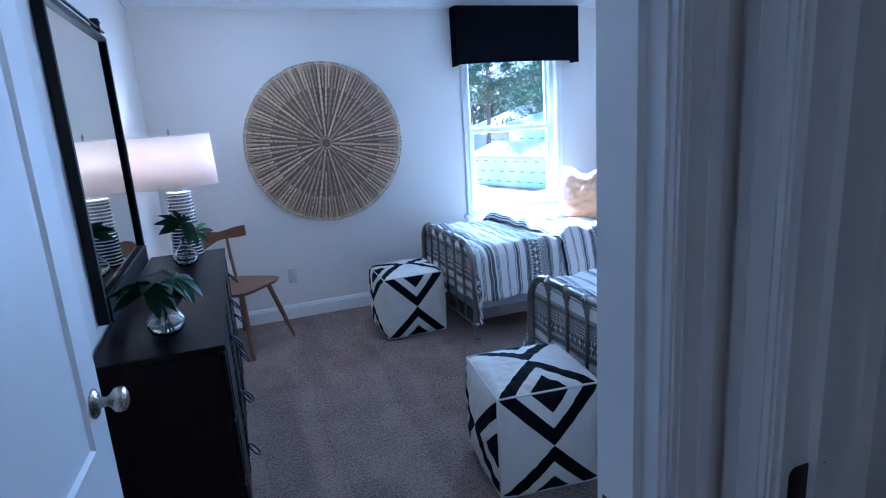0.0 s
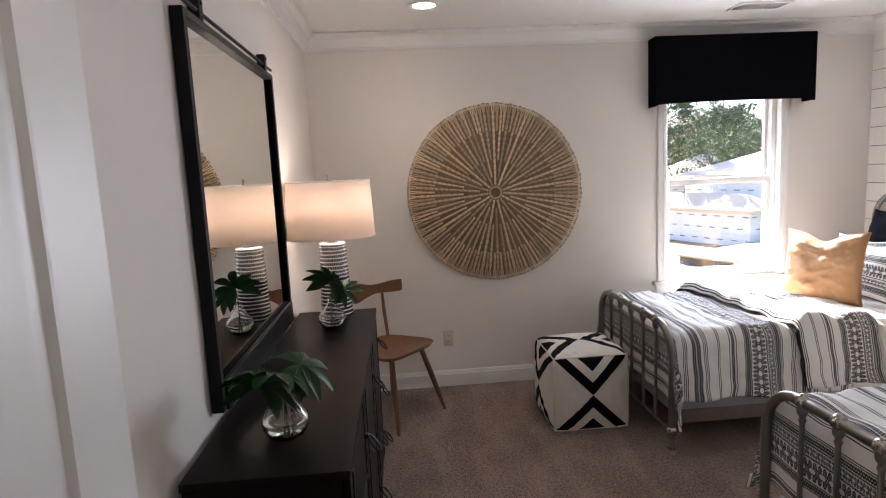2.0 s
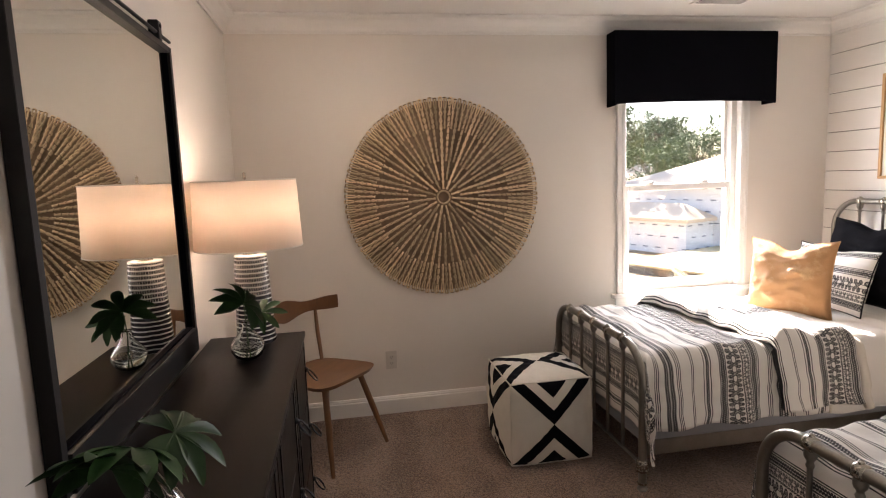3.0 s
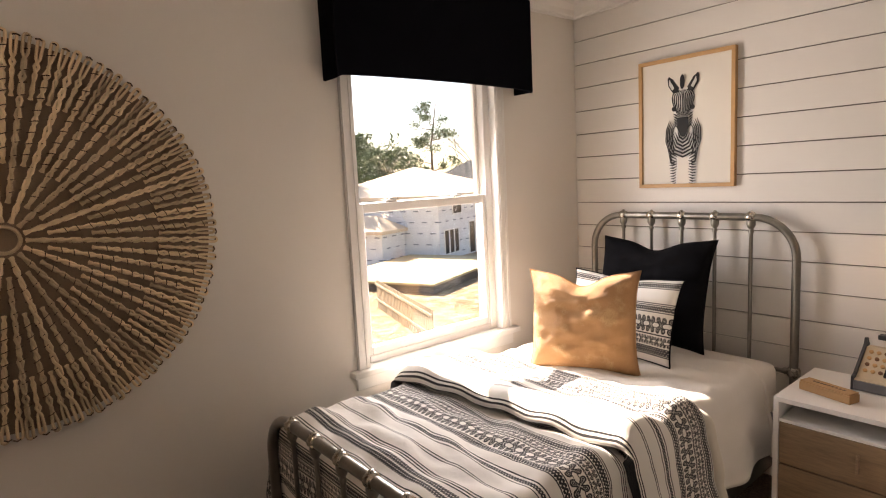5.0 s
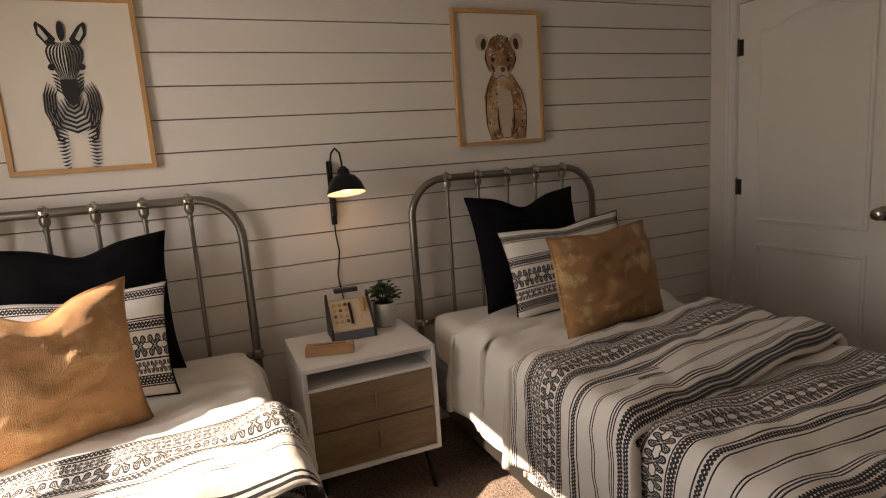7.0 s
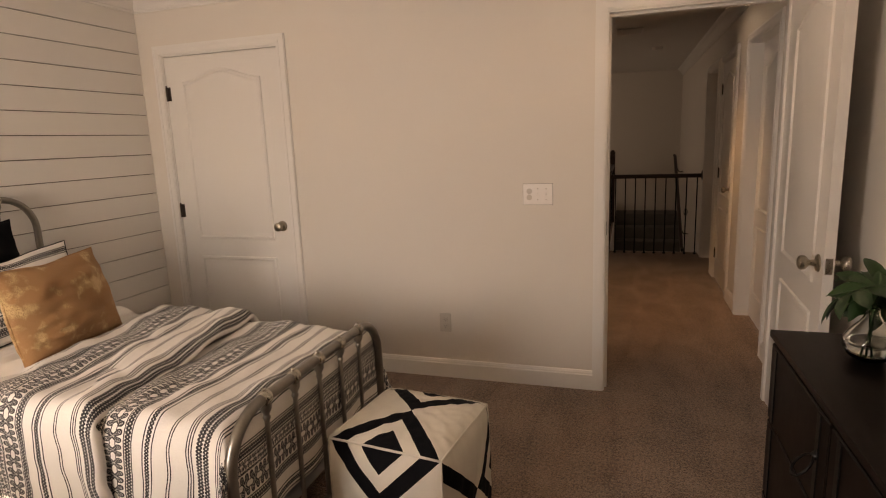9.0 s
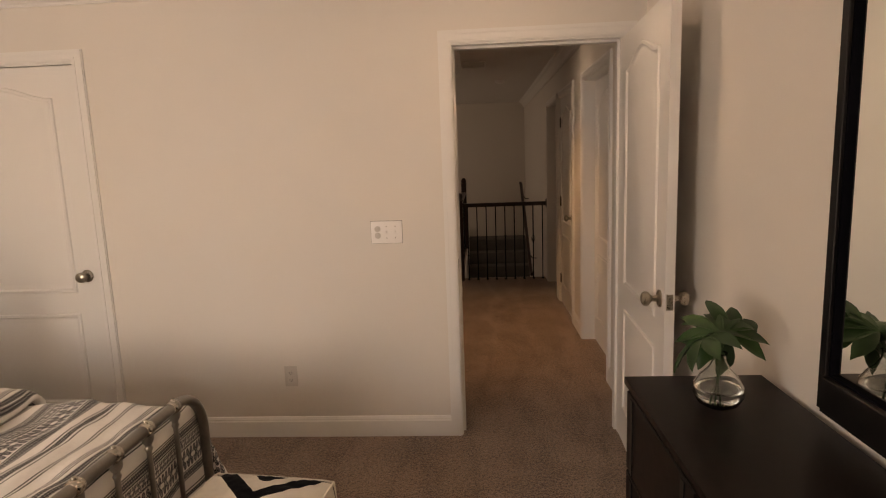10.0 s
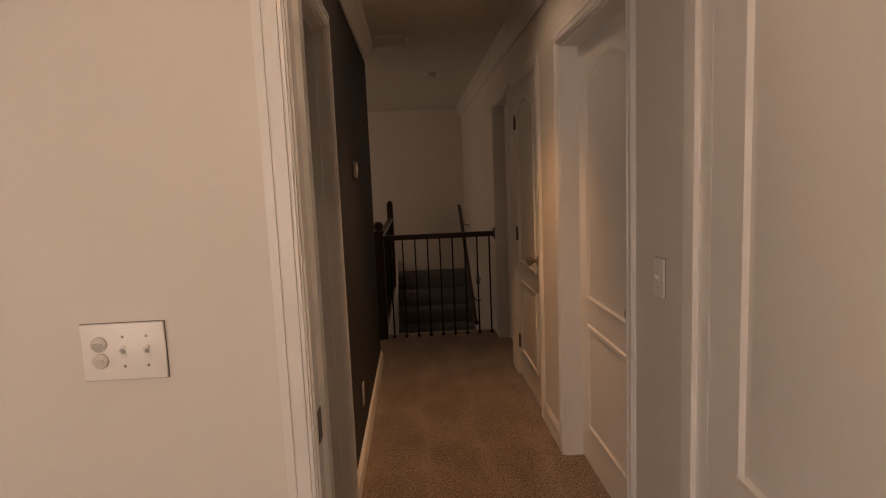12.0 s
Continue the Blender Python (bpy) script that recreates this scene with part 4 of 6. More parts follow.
for c in range(3):
    y0, y1 = -DL + .02 + c * .539, -DL + .02 + c * .539 + .527
    for r in range(3):
        z0 = .055 + r * .248
        bm = bmesh.new()
        box(bm, (DX1 - .021, y0, z0), (DX1 - .004, y1, z0 + .240), .003)
        dr = part("drawer", bm, ESPRESSO, dresser)
        for yy in (y0 + .06, y1 - .06):
            bm = bmesh.new()
            box(bm, (DX1 - .0035, yy - .012, z0 + .006), (DX1, yy + .012, z0 + .234), .001)
            part("strap", bm, BLACKMETAL, dr, "black iron strap")
        bm = bmesh.new()
        ym = y1 - .06
        pts = [(DX1 + .006 + .040 * (1 - math.cos(2 * math.pi * k / 16)) * .5, ym + .028 * math.sin(2 * math.pi * k / 16), z0 + .13 - .026 * (1 - math.cos(2 * math.pi * k / 16))) for k in range(16)]
        tube(bm, pts, .0035, 6, closed=True)
        lathe(bm, [(0, 0), (.012, 0), (.009, .006), (.004, .010), (0, .011)], 10, m=pose(DX1, ym, z0 + .13, 0, 90, 0))
        part("ring_pull", bm, BLACKMETAL, dr, "black iron ring pull", smooth=radians(50))

# mirror
mir = thing("wall_mirror", (W, 2.966, 0), "large rectangular mirror in a black iron frame on a black bar", "mirror")
MY, MZ0, MZ1 = .536, .866, 1.968
bm = bmesh.new()
for lo, hi in (((.004, -MY, MZ0), (.038, -MY + .026, MZ1)), ((.004, MY - .026, MZ0), (.038, MY, MZ1)), ((.004, -MY + .026, MZ1 - .022), (.038, MY - .026, MZ1)), ((.004, -MY + .026, MZ0), (.046, MY - .026, MZ0 + .085))): box(bm, lo, hi, .0015)
part("frame", bm, BLACKPAINT, mir)
bm = bmesh.new()
for lo, hi in (((.012, -MY + .026, MZ0 + .085), (.030, -MY + .032, MZ1 - .022)), ((.012, MY - .032, MZ0 + .085), (.030, MY - .026, MZ1 - .022)), ((.012, -MY + .032, MZ0 + .085), (.030, MY - .032, MZ0 + .091))): box(bm, lo, hi)
part("inner_lip", bm, VALFAB, mir)
bm = bmesh.new()
box(bm, (.010, -MY + .02, MZ0 + .08), (.020, MY - .02, MZ1 - .018))
part("glass", bm, MIRROR, mir, "silvered mirror glass")
bm = bmesh.new()
tube(bm, [(.026, -MY - .10, 1.995), (.026, MY + .03, 1.995)], .006, 8)
part("bar", bm, BLACKMETAL, mir, smooth=radians(50))
for y in (-.375, .43):
    bm = bmesh.new()
    box(bm, (.002, y - .018, 1.970), (.036, y + .018, 2.035), .003)
    lathe(bm, [(0, 0), (.007, 0), (.006, .004), (0, .005)], 10, m=pose(.036, y, 2.018, 0, 90, 0))
    part("hanger", bm, BLACKMETAL, mir, "black iron hanger with a bolt", smooth=radians(30))

# table lamp
LX, LY = -.208, 3.69


def lamp_base_material():
    m, b = begin("glazed_striped_ceramic")
    tc = V.tree.nodes.new("ShaderNodeTexCoord").outputs["Object"]
    sep = V.tree.nodes.new("ShaderNodeSeparateXYZ")
    V.tree.links.new(tc, sep.inputs[0])
    x, y, z = (V(o) for o in sep.outputs)
    wob = noise_tex(tc, 14, 2)
    zz = z + (wob - 0.5) * 0.010
    row = (zz / 0.0185).frac()
    ang = y.op("ARCTAN2", x)
    rowid = (zz / 0.0185).op("FLOOR")
    dash = (ang * (46 / (2 * math.pi)) + (rowid * 12.9898).sin() * 43.7 + wob * 2.0).frac()
    short = z.gt(0.20)
    ink = row.lt(0.70) * (dash.gt(0.22).max(short.op("SUBTRACT", 1.0) * -1.0))
    ink = ink * z.lt(0.357)
    link(mixc(ink, (0.72, 0.71, 0.69), (0.03, 0.03, 0.035)), b.inputs["Base Color"])
    b.inputs["Roughness"].default_value = 0.16
    link(bump(ink, 0.3, 0.001), b.inputs["Normal"])
    return m


tl = thing("table_lamp", (LX, LY, DT), "lit table lamp with striped ceramic base and white drum shade", "lamp")
bm = bmesh.new()
lathe(bm, [(0, 0), (.078, 0), (.080, .004), (.0775, .05), (.071, .20), (.066, .352), (.064, .362), (.057, .365), (0, .365)], 40)
part("base", bm, lamp_base_material(), tl, "glazed ceramic column with black dashes", smooth=radians(50))
bm = bmesh.new()
lathe(bm, [(0, .365), (.03, .365), (.03, .372), (.008, .376), (.008, .42), (.016, .424), (.016, .46), (0, .47)], 16)
tube(bm, [(0, 0, .45), (0, 0, .70)], .003, 8)
for a in range(3):
    tube(bm, [(0, 0, .655), (.202 * math.cos(a * 2.094), .202 * math.sin(a * 2.094), .662)], .002, 6)
lathe(bm, [(0, .66), (.006, .665), (.0065, .695), (0, .70)], 12)
part("harp", bm, NICKEL, tl, "brushed nickel stem and finial", smooth=radians(40))
bm = bmesh.new()
lathe(bm, [(.213, .395), (.203, .665)], 64)
sh = part("shade", bm, SHADE, tl, "white linen drum shade", smooth=True)
sol = sh.modifiers.new("t", "SOLIDIFY"); sol.thickness = .0015
for r, z in ((.213, .395), (.203, .665)):
    bm = bmesh.new()
    tube(bm, [(r * math.cos(k * math.pi / 24), r * math.sin(k * math.pi / 24), z) for k in range(48)], .0028, 6, closed=True)
    part("shade_trim", bm, SHEET, tl, smooth=True)
bm = bmesh.new()
lathe(bm, [(0, .47), (.012, .472), (.018, .49), (.028, .52), (.026, .545), (0, .562)], 16)
part("bulb", bm, BULB, tl, "lit bulb", smooth=True)


# vases with fatsia leaves
def lobed_leaf(parent, at, m, size, lobes=8, seed=0):
    rnd = random.Random(seed)
    bm = bmesh.new()
    c = bm.verts.new((0, 0, 0))
    for k in range(lobes):
        a = radians(-128 + 256 * k / (lobes - 1) + rnd.uniform(-4, 4))
        ln = size * (1 - .28 * abs(k / (lobes - 1) - .5) * 2) * rnd.uniform(.93, 1.05)
        w = size * .16
        secs = [(.10, .25), (.28, .62), (.48, .95), (.66, 1.0), (.82, .72), (.93, .36), (1, .0)]
        L, M, R = [], [], []
        for t, ww in secs:
            r = ln * t
            d = -.42 * size * t * t + .05 * size * t
            ca, sa = math.sin(a), math.cos(a)
            M.append(bm.verts.new((r * ca, r * sa, d - .010 * size)))
            if ww:
                wl = w * ww * (1 + .12 * math.sin(t * 30 + k))
                L.append(bm.verts.new((r * ca - wl * sa, r * sa + wl * ca, d + .06 * size * ww)))
                R.append(bm.verts.new((r * ca + wl * sa, r * sa - wl * ca, d + .06 * size * ww)))
        for S1 in (L, R):
            bm.faces.new((c, M[0], S1[0]))
            for i in range(len(S1) - 1): bm.faces.new((M[i], M[i + 1], S1[i + 1], S1[i]))
            bm.faces.new((M[len(S1) - 1], M[len(S1)], S1[-1]))
    bmesh.ops.transform(bm, matrix=m, verts=bm.verts)
    return part("leaf", bm, LEAF, parent, "glossy dark green lobed leaf", smooth=True)


def vase(at, turn, seed, leaves):
    v = thing("glass_vase", at, "round clear glass bud vase half full of water", "vase", "bud vases", turn)
    bm = bmesh.new()
    lathe(bm, [(0, .0), (.030, .0), (.050, .012), (.062, .036), (.060, .058), (.046, .082), (.026, .104), (.017, .122), (.0155, .138), (.019, .144), (.0165, .144), (.0135, .137), (.0148, .121), (.0235, .103), (.0435, .080), (.0572, .057), (.059, .037), (.047, .016), (.028, .008), (0, .008)], 40)
    part("glass", bm, VASEGLASS, v, "clear glass", smooth=True)
    bm = bmesh.new()
    lathe(bm, [(0, .0083), (.0275, .0083), (.0465, .0162), (.0587, .037), (.0578, .050), (0, .050)], 40)
    part("water", bm, WATERM, v, "water", smooth=radians(60))
    sp = thing("leaf_sprig", at, "sprig of glossy dark green lobed leaves standing in the vase", "plant", "leaf sprigs", turn)
    for i, (dx, dy, dz, tx, ty, tz, sz, lob) in enumerate(leaves):
        end = (dx, dy, dz)
        bm = bmesh.new()
        tube(bm, [(.01 * (i - .5), 0, .012), (0.002 * i, 0, .08), (0, .002 * i, .135), (dx * .45, dy * .45, (.135 + dz) / 2 + .015), end], .0022, 6)
        part("stem", bm, LEAF, sp, smooth=True)
        lobed_leaf(sp, end, pose(*end, tx, ty, tz), sz, lob, seed + i)
    return v


m_, b_ = begin("vase_water")
b_.inputs["Transmission Weight"].default_value, b_.inputs["Roughness"].default_value, b_.inputs["IOR"].default_value = 1, 0, 1.33
b_.inputs["Base Color"].default_value = (0.96, 0.98, 0.96, 1)
WATERM = m_
vase((-.203, 2.335, DT), 0, 11, [(-.045, -.05, .165, 48, -25, 195, .135, 8), (-.015, -.02, .185, 25, -8, 175, .14, 9), (.045, .02, .19, -20, 25, -75, .125, 8)])
vase((-.203, 3.44, DT), 0, 31, [(.0, -.02, .215, 60, -25, 165, .14, 8), (.06, .01, .17, 5, 50, -90, .09, 7)])

# wooden chair
chair = thing("wooden_chair", (.030, 4.335, 0), "walnut wooden chair with curved crest rail, beyond the dresser", "chair", turn=49)
# its own axes: it faces -y
bm = bmesh.new()
prof = []
for k in range(40):
    a = 2 * math.pi * k / 40
    x, y = math.cos(a), math.sin(a)
    x, y = math.copysign(abs(x) ** .45, x), math.copysign(abs(y) ** .45, y)
    prof.append((x * (.215 + .03 * (-y)), y * .205 - .0))
vt, vb = [], []
for x, y in prof:
    vt.append(bm.verts.new((x, y, .452)))
    vb.append(bm.verts.new((x * .93, y * .93, .428)))
inner = [bm.verts.new((v.co.x * .8, v.co.y * .8, .446)) for v in vt]
core = [bm.verts.new((v.co.x * .4, v.co.y * .4, .437)) for v in vt]
for a_, b_ in ((vb, vt), (vt, inner), (inner, core)):
    for k in range(40): bm.faces.new((a_[k], a_[(k + 1) % 40], b_[(k + 1) % 40], b_[k]))
bm.faces.new(core), bm.faces.new(vb[::-1])
part("seat", bm, CHAIRWOOD, chair, "dished walnut seat", smooth=radians(40))
for sx in (-1, 1):
    for sy in (-1, 1):
        bm = bmesh.new()
        fx, fy = sx * .225, sy * .225
        tube(bm, [(sx * .135, sy * .12, .43), ((sx * .135 + fx) / 2, (sy * .12 + fy) / 2, .22), (fx, fy, .0)], [.0165, .0175, .0105], 12)
        part("leg", bm, CHAIRWOOD, chair, smooth=radians(50))
for sx in (-1, 1):
    bm = bmesh.new()
    tube(bm, [(sx * .155, .165, .44), (sx * .185, .215, .60), (sx * .205, .245, .765)], [.0105, .0125, .0085], 10)
    part("spindle", bm, CHAIRWOOD, chair, smooth=radians(50))
bm = bmesh.new()
rows = []
for k in range(33):
    u = -1 + 2 * k / 32
    x = u * .275
    y = .285 - .15 * abs(u) ** 2.2
    hh = .052 - .026 * abs(u) ** 1.5 + .012 * math.cos(u * math.pi * 2)
    zc = .765 - .012 * (1 - abs(u)) + .012 * abs(u) ** 3
    tt = .010
    rows.append([bm.verts.new(p) for p in ((x, y - tt, zc - hh), (x, y + tt, zc - hh * .95), (x, y + tt * 1.4, zc), (x, y + tt, zc + hh * .95), (x, y - tt, zc + hh), (x, y - tt * 1.2, zc))])
for a_, b_ in zip(rows, rows[1:]):
    for k in range(6): bm.faces.new((a_[k], a_[(k + 1) % 6], b_[(k + 1) % 6], b_[k]))
bm.faces.new(rows[0]), bm.faces.new(rows[-1][::-1])
part("crest_rail", bm, CHAIRWOOD, chair, "curved walnut crest rail", smooth=radians(60))

# ---- woven wall disc ----
disc = thing("woven_wall_disc", (.790, N - .004, 1.352), "large round wall hanging woven from pale reed spokes, tied in rings", "wall art")
DR = .585
disc.scale = (1.027, 1, 1.027)

def strand_mesh(r0, r1, half, rad, twist, loose):
    """Two reeds twisted round each other from r0 outwards, joined by a rounded end."""
    bm = bmesh.new()
    n = max(5, int((r1 - r0) / .022))
    out, back = [], []
    for k in range(n + 1):
        t = k / n
        r = r0 + (r1 - half - r0) * t
        w = half * (.45 + .55 * t)
        ph = (r - r0) / twist * math.pi
        grip = max(0.0, 1 - max(0.0, r - loose) / .05)
        x = w * (math.cos(ph) * grip + (1 - grip))
        out.append((x, -.002 * math.sin(ph) * grip, r))
        back.append((-x, .002 * math.sin(ph) * grip, r))
    end = [(half * math.cos(a), 0, r1 - half + half * math.sin(a)) for a in (math.pi / 4, math.pi / 2, 3 * math.pi / 4)]
    tube(bm, out + end + back[::-1], rad, 5)
    return finish(bm, "reed_spoke", REED, True)


def ring_of(me, ks, total, y, jitter, seed):
    rnd = random.Random(seed)
    for k in ks:
        ob = new("reed_spoke", me)
        ob.parent = disc
        ob.matrix_basis = pose(0, y + rnd.uniform(-.002, .002), 0, 0, 360 * (k + rnd.uniform(-jitter, jitter)) / total, 0)


SP = 120
ring_of(strand_mesh(.050, DR, .0076, .0052, .040, .50), range(0, SP, 8), SP, -.026, .12, 3)
ring_of(strand_mesh(.105, DR, .0076, .0050, .036, .50), range(4, SP, 8), SP, -.024, .12, 4)
ring_of(strand_mesh(.215, DR, .0076, .0048, .034, .50), range(2, SP, 4), SP, -.022, .12, 5)
ring_of(strand_mesh(.405, DR - .004, .0074, .0046, .032, .50), range(1, SP, 2), SP, -.016, .12, 6)
bm = bmesh.new()
rnd = random.Random(9)
for r, cnt, yy in ((.580, 120, -.028),):
    for k in range(cnt):
        a = 2 * math.pi * (k + (.5 if r < .57 else 0) + rnd.uniform(-.15, .15)) / cnt
        rr = r + rnd.uniform(-.004, .004)
        w = math.pi * r / cnt * .95
        c = Vector((rr * math.sin(a), yy, rr * math.cos(a)))
        t = Vector((math.cos(a), 0, -math.sin(a)))
        o = Vector((math.sin(a), 0, math.cos(a)))
        if r > .57: tube(bm, [c - t * w * .6 + Vector((0, .01, 0)), c - Vector((0, .003, 0)), c + t * w * .6 + Vector((0, .01, 0))], .0024, 4)
        else: tube(bm, [c - t * w, c + o * .010 - Vector((0, .003, 0)), c + t * w], .0026, 4)
for k in range(60):
    a0 = 2 * math.pi * k / 60
    r = (.06 if k % 4 == 0 else .12 if k % 2 == 0 else .23) + rnd.uniform(.01, .03)
    while r < .57:
        t = Vector((math.cos(a0), 0, -math.sin(a0)))
        o = Vector((math.sin(a0), 0, math.cos(a0)))
        c = o * r + Vector((0, -.030, 0))
        tube(bm, [c - t * .010 - o * .004 + Vector((0, .006, 0)), c, c + t * .010 + o * .004 + Vector((0, .006, 0))], .0015, 4)
        r += .034 + rnd.uniform(-.004, .006) if r < .46 else .06
part("twine_binding", bm, SEAGRASS, disc, "dark twine ties", smooth=True, kind="stuff")
bm = bmesh.new()
tube(bm, [(.038 * math.cos(k * math.pi / 12), -.022, .038 * math.sin(k * math.pi / 12)) for k in range(24)], .0055, 6, closed=True)
part("hub", bm, REED, disc, smooth=True)
bm = bmesh.new()
lathe(bm, [(0, 0), (.562, 0), (.566, .002), (.562, .004), (0, .004)], 72, m=pose(0, -.001, 0, 90, 0, 0))
part("backing", bm, REEDDARK, disc, "dull brown woven backing", smooth=radians(40))

# ---- valance ----
val = thing("window_valance", (0, N, 0), "upholstered black cloth valance box over the window", "valance")
bm = bmesh.new()
vx0, vx1, vz0, vz1 = 1.872, 2.992, 1.880, 2.324
n = 48
for part_name, a0, a1 in (("front", 0, 1),):
    g = []
    for i in range(n + 1):
        u = i / n
        x = vx0 + (vx1 - vx0) * u
        z0 = vz0 + .012 * math.sin(math.pi * u) ** .5 - (0.008 if i in (0, n) else 0)
        g.append([bm.verts.new((x, y, z)) for y, z in ((-.118, z0 + .0), (-.122, z0 + .006), (-.122 + .002 * wobble(x * 3, 0, 3), (z0 + vz1) / 2), (-.122, vz1 - .006), (-.116, vz1), (-.106, vz1), (-.106, z0))])
    for a_, b_ in zip(g, g[1:]):
        for k in range(7): bm.faces.new((a_[k], a_[(k + 1) % 7], b_[(k + 1) % 7], b_[k]))
    bm.faces.new(g[0]), bm.faces.new(g[-1][::-1])
part("front_panel", bm, VALFAB, val, smooth=radians(40))
for x0, x1 in ((vx0, vx0 + .014), (vx1 - .014, vx1)):
    bm = bmesh.new()
    box(bm, (x0, -.1058, vz0 - .006), (x1, -.002, vz1), .003)
    part("side_panel", bm, VALFAB, val)
bm = bmesh.new()
box(bm, (vx0 + .0142, -.1058, vz1 - .016), (vx1 - .0142, -.002, vz1 - .001))
part("top_board", bm, VALFAB, val)

# ---- between the beds ----
ns = thing("nightstand", (3.13, 3.195, 0), "white nightstand with open shelf and two greyed-oak drawers", "nightstand")
nx0, nx1, nw, nz0, nz1 = -.212, .212, .258, .177, .610
for nm, (lo, hi) in zip(("top", "bottom", "side", "side", "back", "shelf"), (((nx0, -nw, nz1 - .018), (nx1, nw, nz1)), ((nx0, -nw, nz0), (nx1, nw, nz0 + .018)), ((nx0, -nw, nz0 + .018), (nx1, -nw + .018, nz1 - .018)), ((nx0, nw - .018, nz0 + .018), (nx1, nw, nz1 - .018)), ((nx1 - .012, -nw + .018, nz0 + .018), (nx1, nw - .018, nz1 - .018)), ((nx0 + .006, -nw + .018, .5165), (nx1 - .012, nw - .018, .5285)))):
    bm = bmesh.new()
    box(bm, lo, hi, .0012)
    part(nm, bm, WHITELAC, ns)
for z0 in (.198, .359):
    bm = bmesh.new()
    box(bm, (nx0 + .004, -nw + .020, z0), (nx0 + .022, nw - .020, z0 + .156), .0015)
    d = part("drawer", bm, ASHWOOD, ns, "greyed oak drawer front")
    bm = bmesh.new()
    box(bm, (nx0 - .012, -.012, z0 + .050), (nx0 + .0035, -.004, z0 + .115), .0015)
    part("pull", bm, ASHWOOD, d, "wooden tab pull")
for sx in (-1, 1):
    for sy in (-1, 1):
        bm = bmesh.new()
        tube(bm, [(sx * .165, sy * .205, .177), (sx * .185, sy * .228, 0)], [.013, .009], 10)
        part("leg", bm, BLACKMETAL, ns, "black tapered leg", smooth=radians(50))

# toy cash register
reg = thing("toy_cash_register", (3.248, 3.184, nz1), "charcoal and pale wood toy cash register on the nightstand", "toy", turn=-4)
prof = [(-.085, 0), (.070, 0), (.070, .135), (.048, .172), (.036, .172), (.030, .150), (-.066, .056), (-.085, .050)]
for y in (-.092, .083):
    bm = bmesh.new()
    prism(bm, prof, y, y + .009, "y")
    part("side_panel", bm, CHARCOAL, reg)
bm = bmesh.new()
prism(bm, [(-.080, .002), (.064, .002), (.064, .140), (.034, .140), (-.062, .044), (-.080, .040)], -.0828, .0828, "y")
part("body", bm, plain("beige_paint", (.60, .50, .36), .5, bumps=0), reg, "pale beige painted face")
bm = bmesh.new()
box(bm, (-.089, -.0825, .003), (-.0802, .0825, .038), .002)
part("drawer", bm, plain("slate_grey_paint", (.14, .15, .17), .5), reg, "slate grey drawer front")
slope = math.degrees(math.atan2(.096, .096))
for i in range(4):
    for j in range(3):
        t = .16 + .2 * i
        bm = bmesh.new()
        m = pose(.034 - .096 * t - .001, .062 - .024 * j, .140 - .096 * t + .001, 0, -45, 0)
        lathe(bm, [(0, 0), (.0072, 0), (.0072, .004), (0, .005)], 12, m=m)
        part("button", bm, [OAKFRAME, CHAIRWOOD][(i + j) % 3 == 2], reg, smooth=radians(40))
bm = bmesh.new()
box(bm, (-.05, -.008, -.002), (.05, .002, .008), .001, m=pose(-.014, 0, .092, 0, -45, 0))
part("slot", bm, DARKHOLE, reg)
bm = bmesh.new()
tube(bm, [(.022, -.058, .145), (-.006, -.058, .125), (-.016, -.058, .095)], .009, 8)
tube(bm, [(-.022, -.048, .083), (-.036, -.040, .068), (-.040, -.055, .060), (-.034, -.066, .068)], .0022, 6)
part("scanner", bm, OAKFRAME, reg, "pale wood toy scanner with a dark cord", smooth=radians(50))
bm = bmesh.new()
box(bm, (.036, -.050, .1722), (.066, .050, .190), .002)
part("display", bm, CHARCOAL, reg, "black display")

bx = thing("wooden_box", (3.052, 3.318, nz1), "small pale wooden pencil box on the nightstand", "box", turn=-17)
bm = bmesh.new()
box(bm, (-.028, -.092, 0), (.028, .092, .030), .0015)
part("body", bm, CARTON, bx)
bm = bmesh.new()
box(bm, (-.026, -.090, .0305), (.026, .090, .0365), .0012)
lid = part("lid", bm, CARTON, bx, "sliding wooden lid")
bm = bmesh.new()
for k in range(9): box(bm, (-.006, -.06 + k * .0135, .0366), (.006, -.06 + k * .0135 + .009, .0370))
part("lettering", bm, SEAGRASS, lid, "burnt-in lettering too small to read")

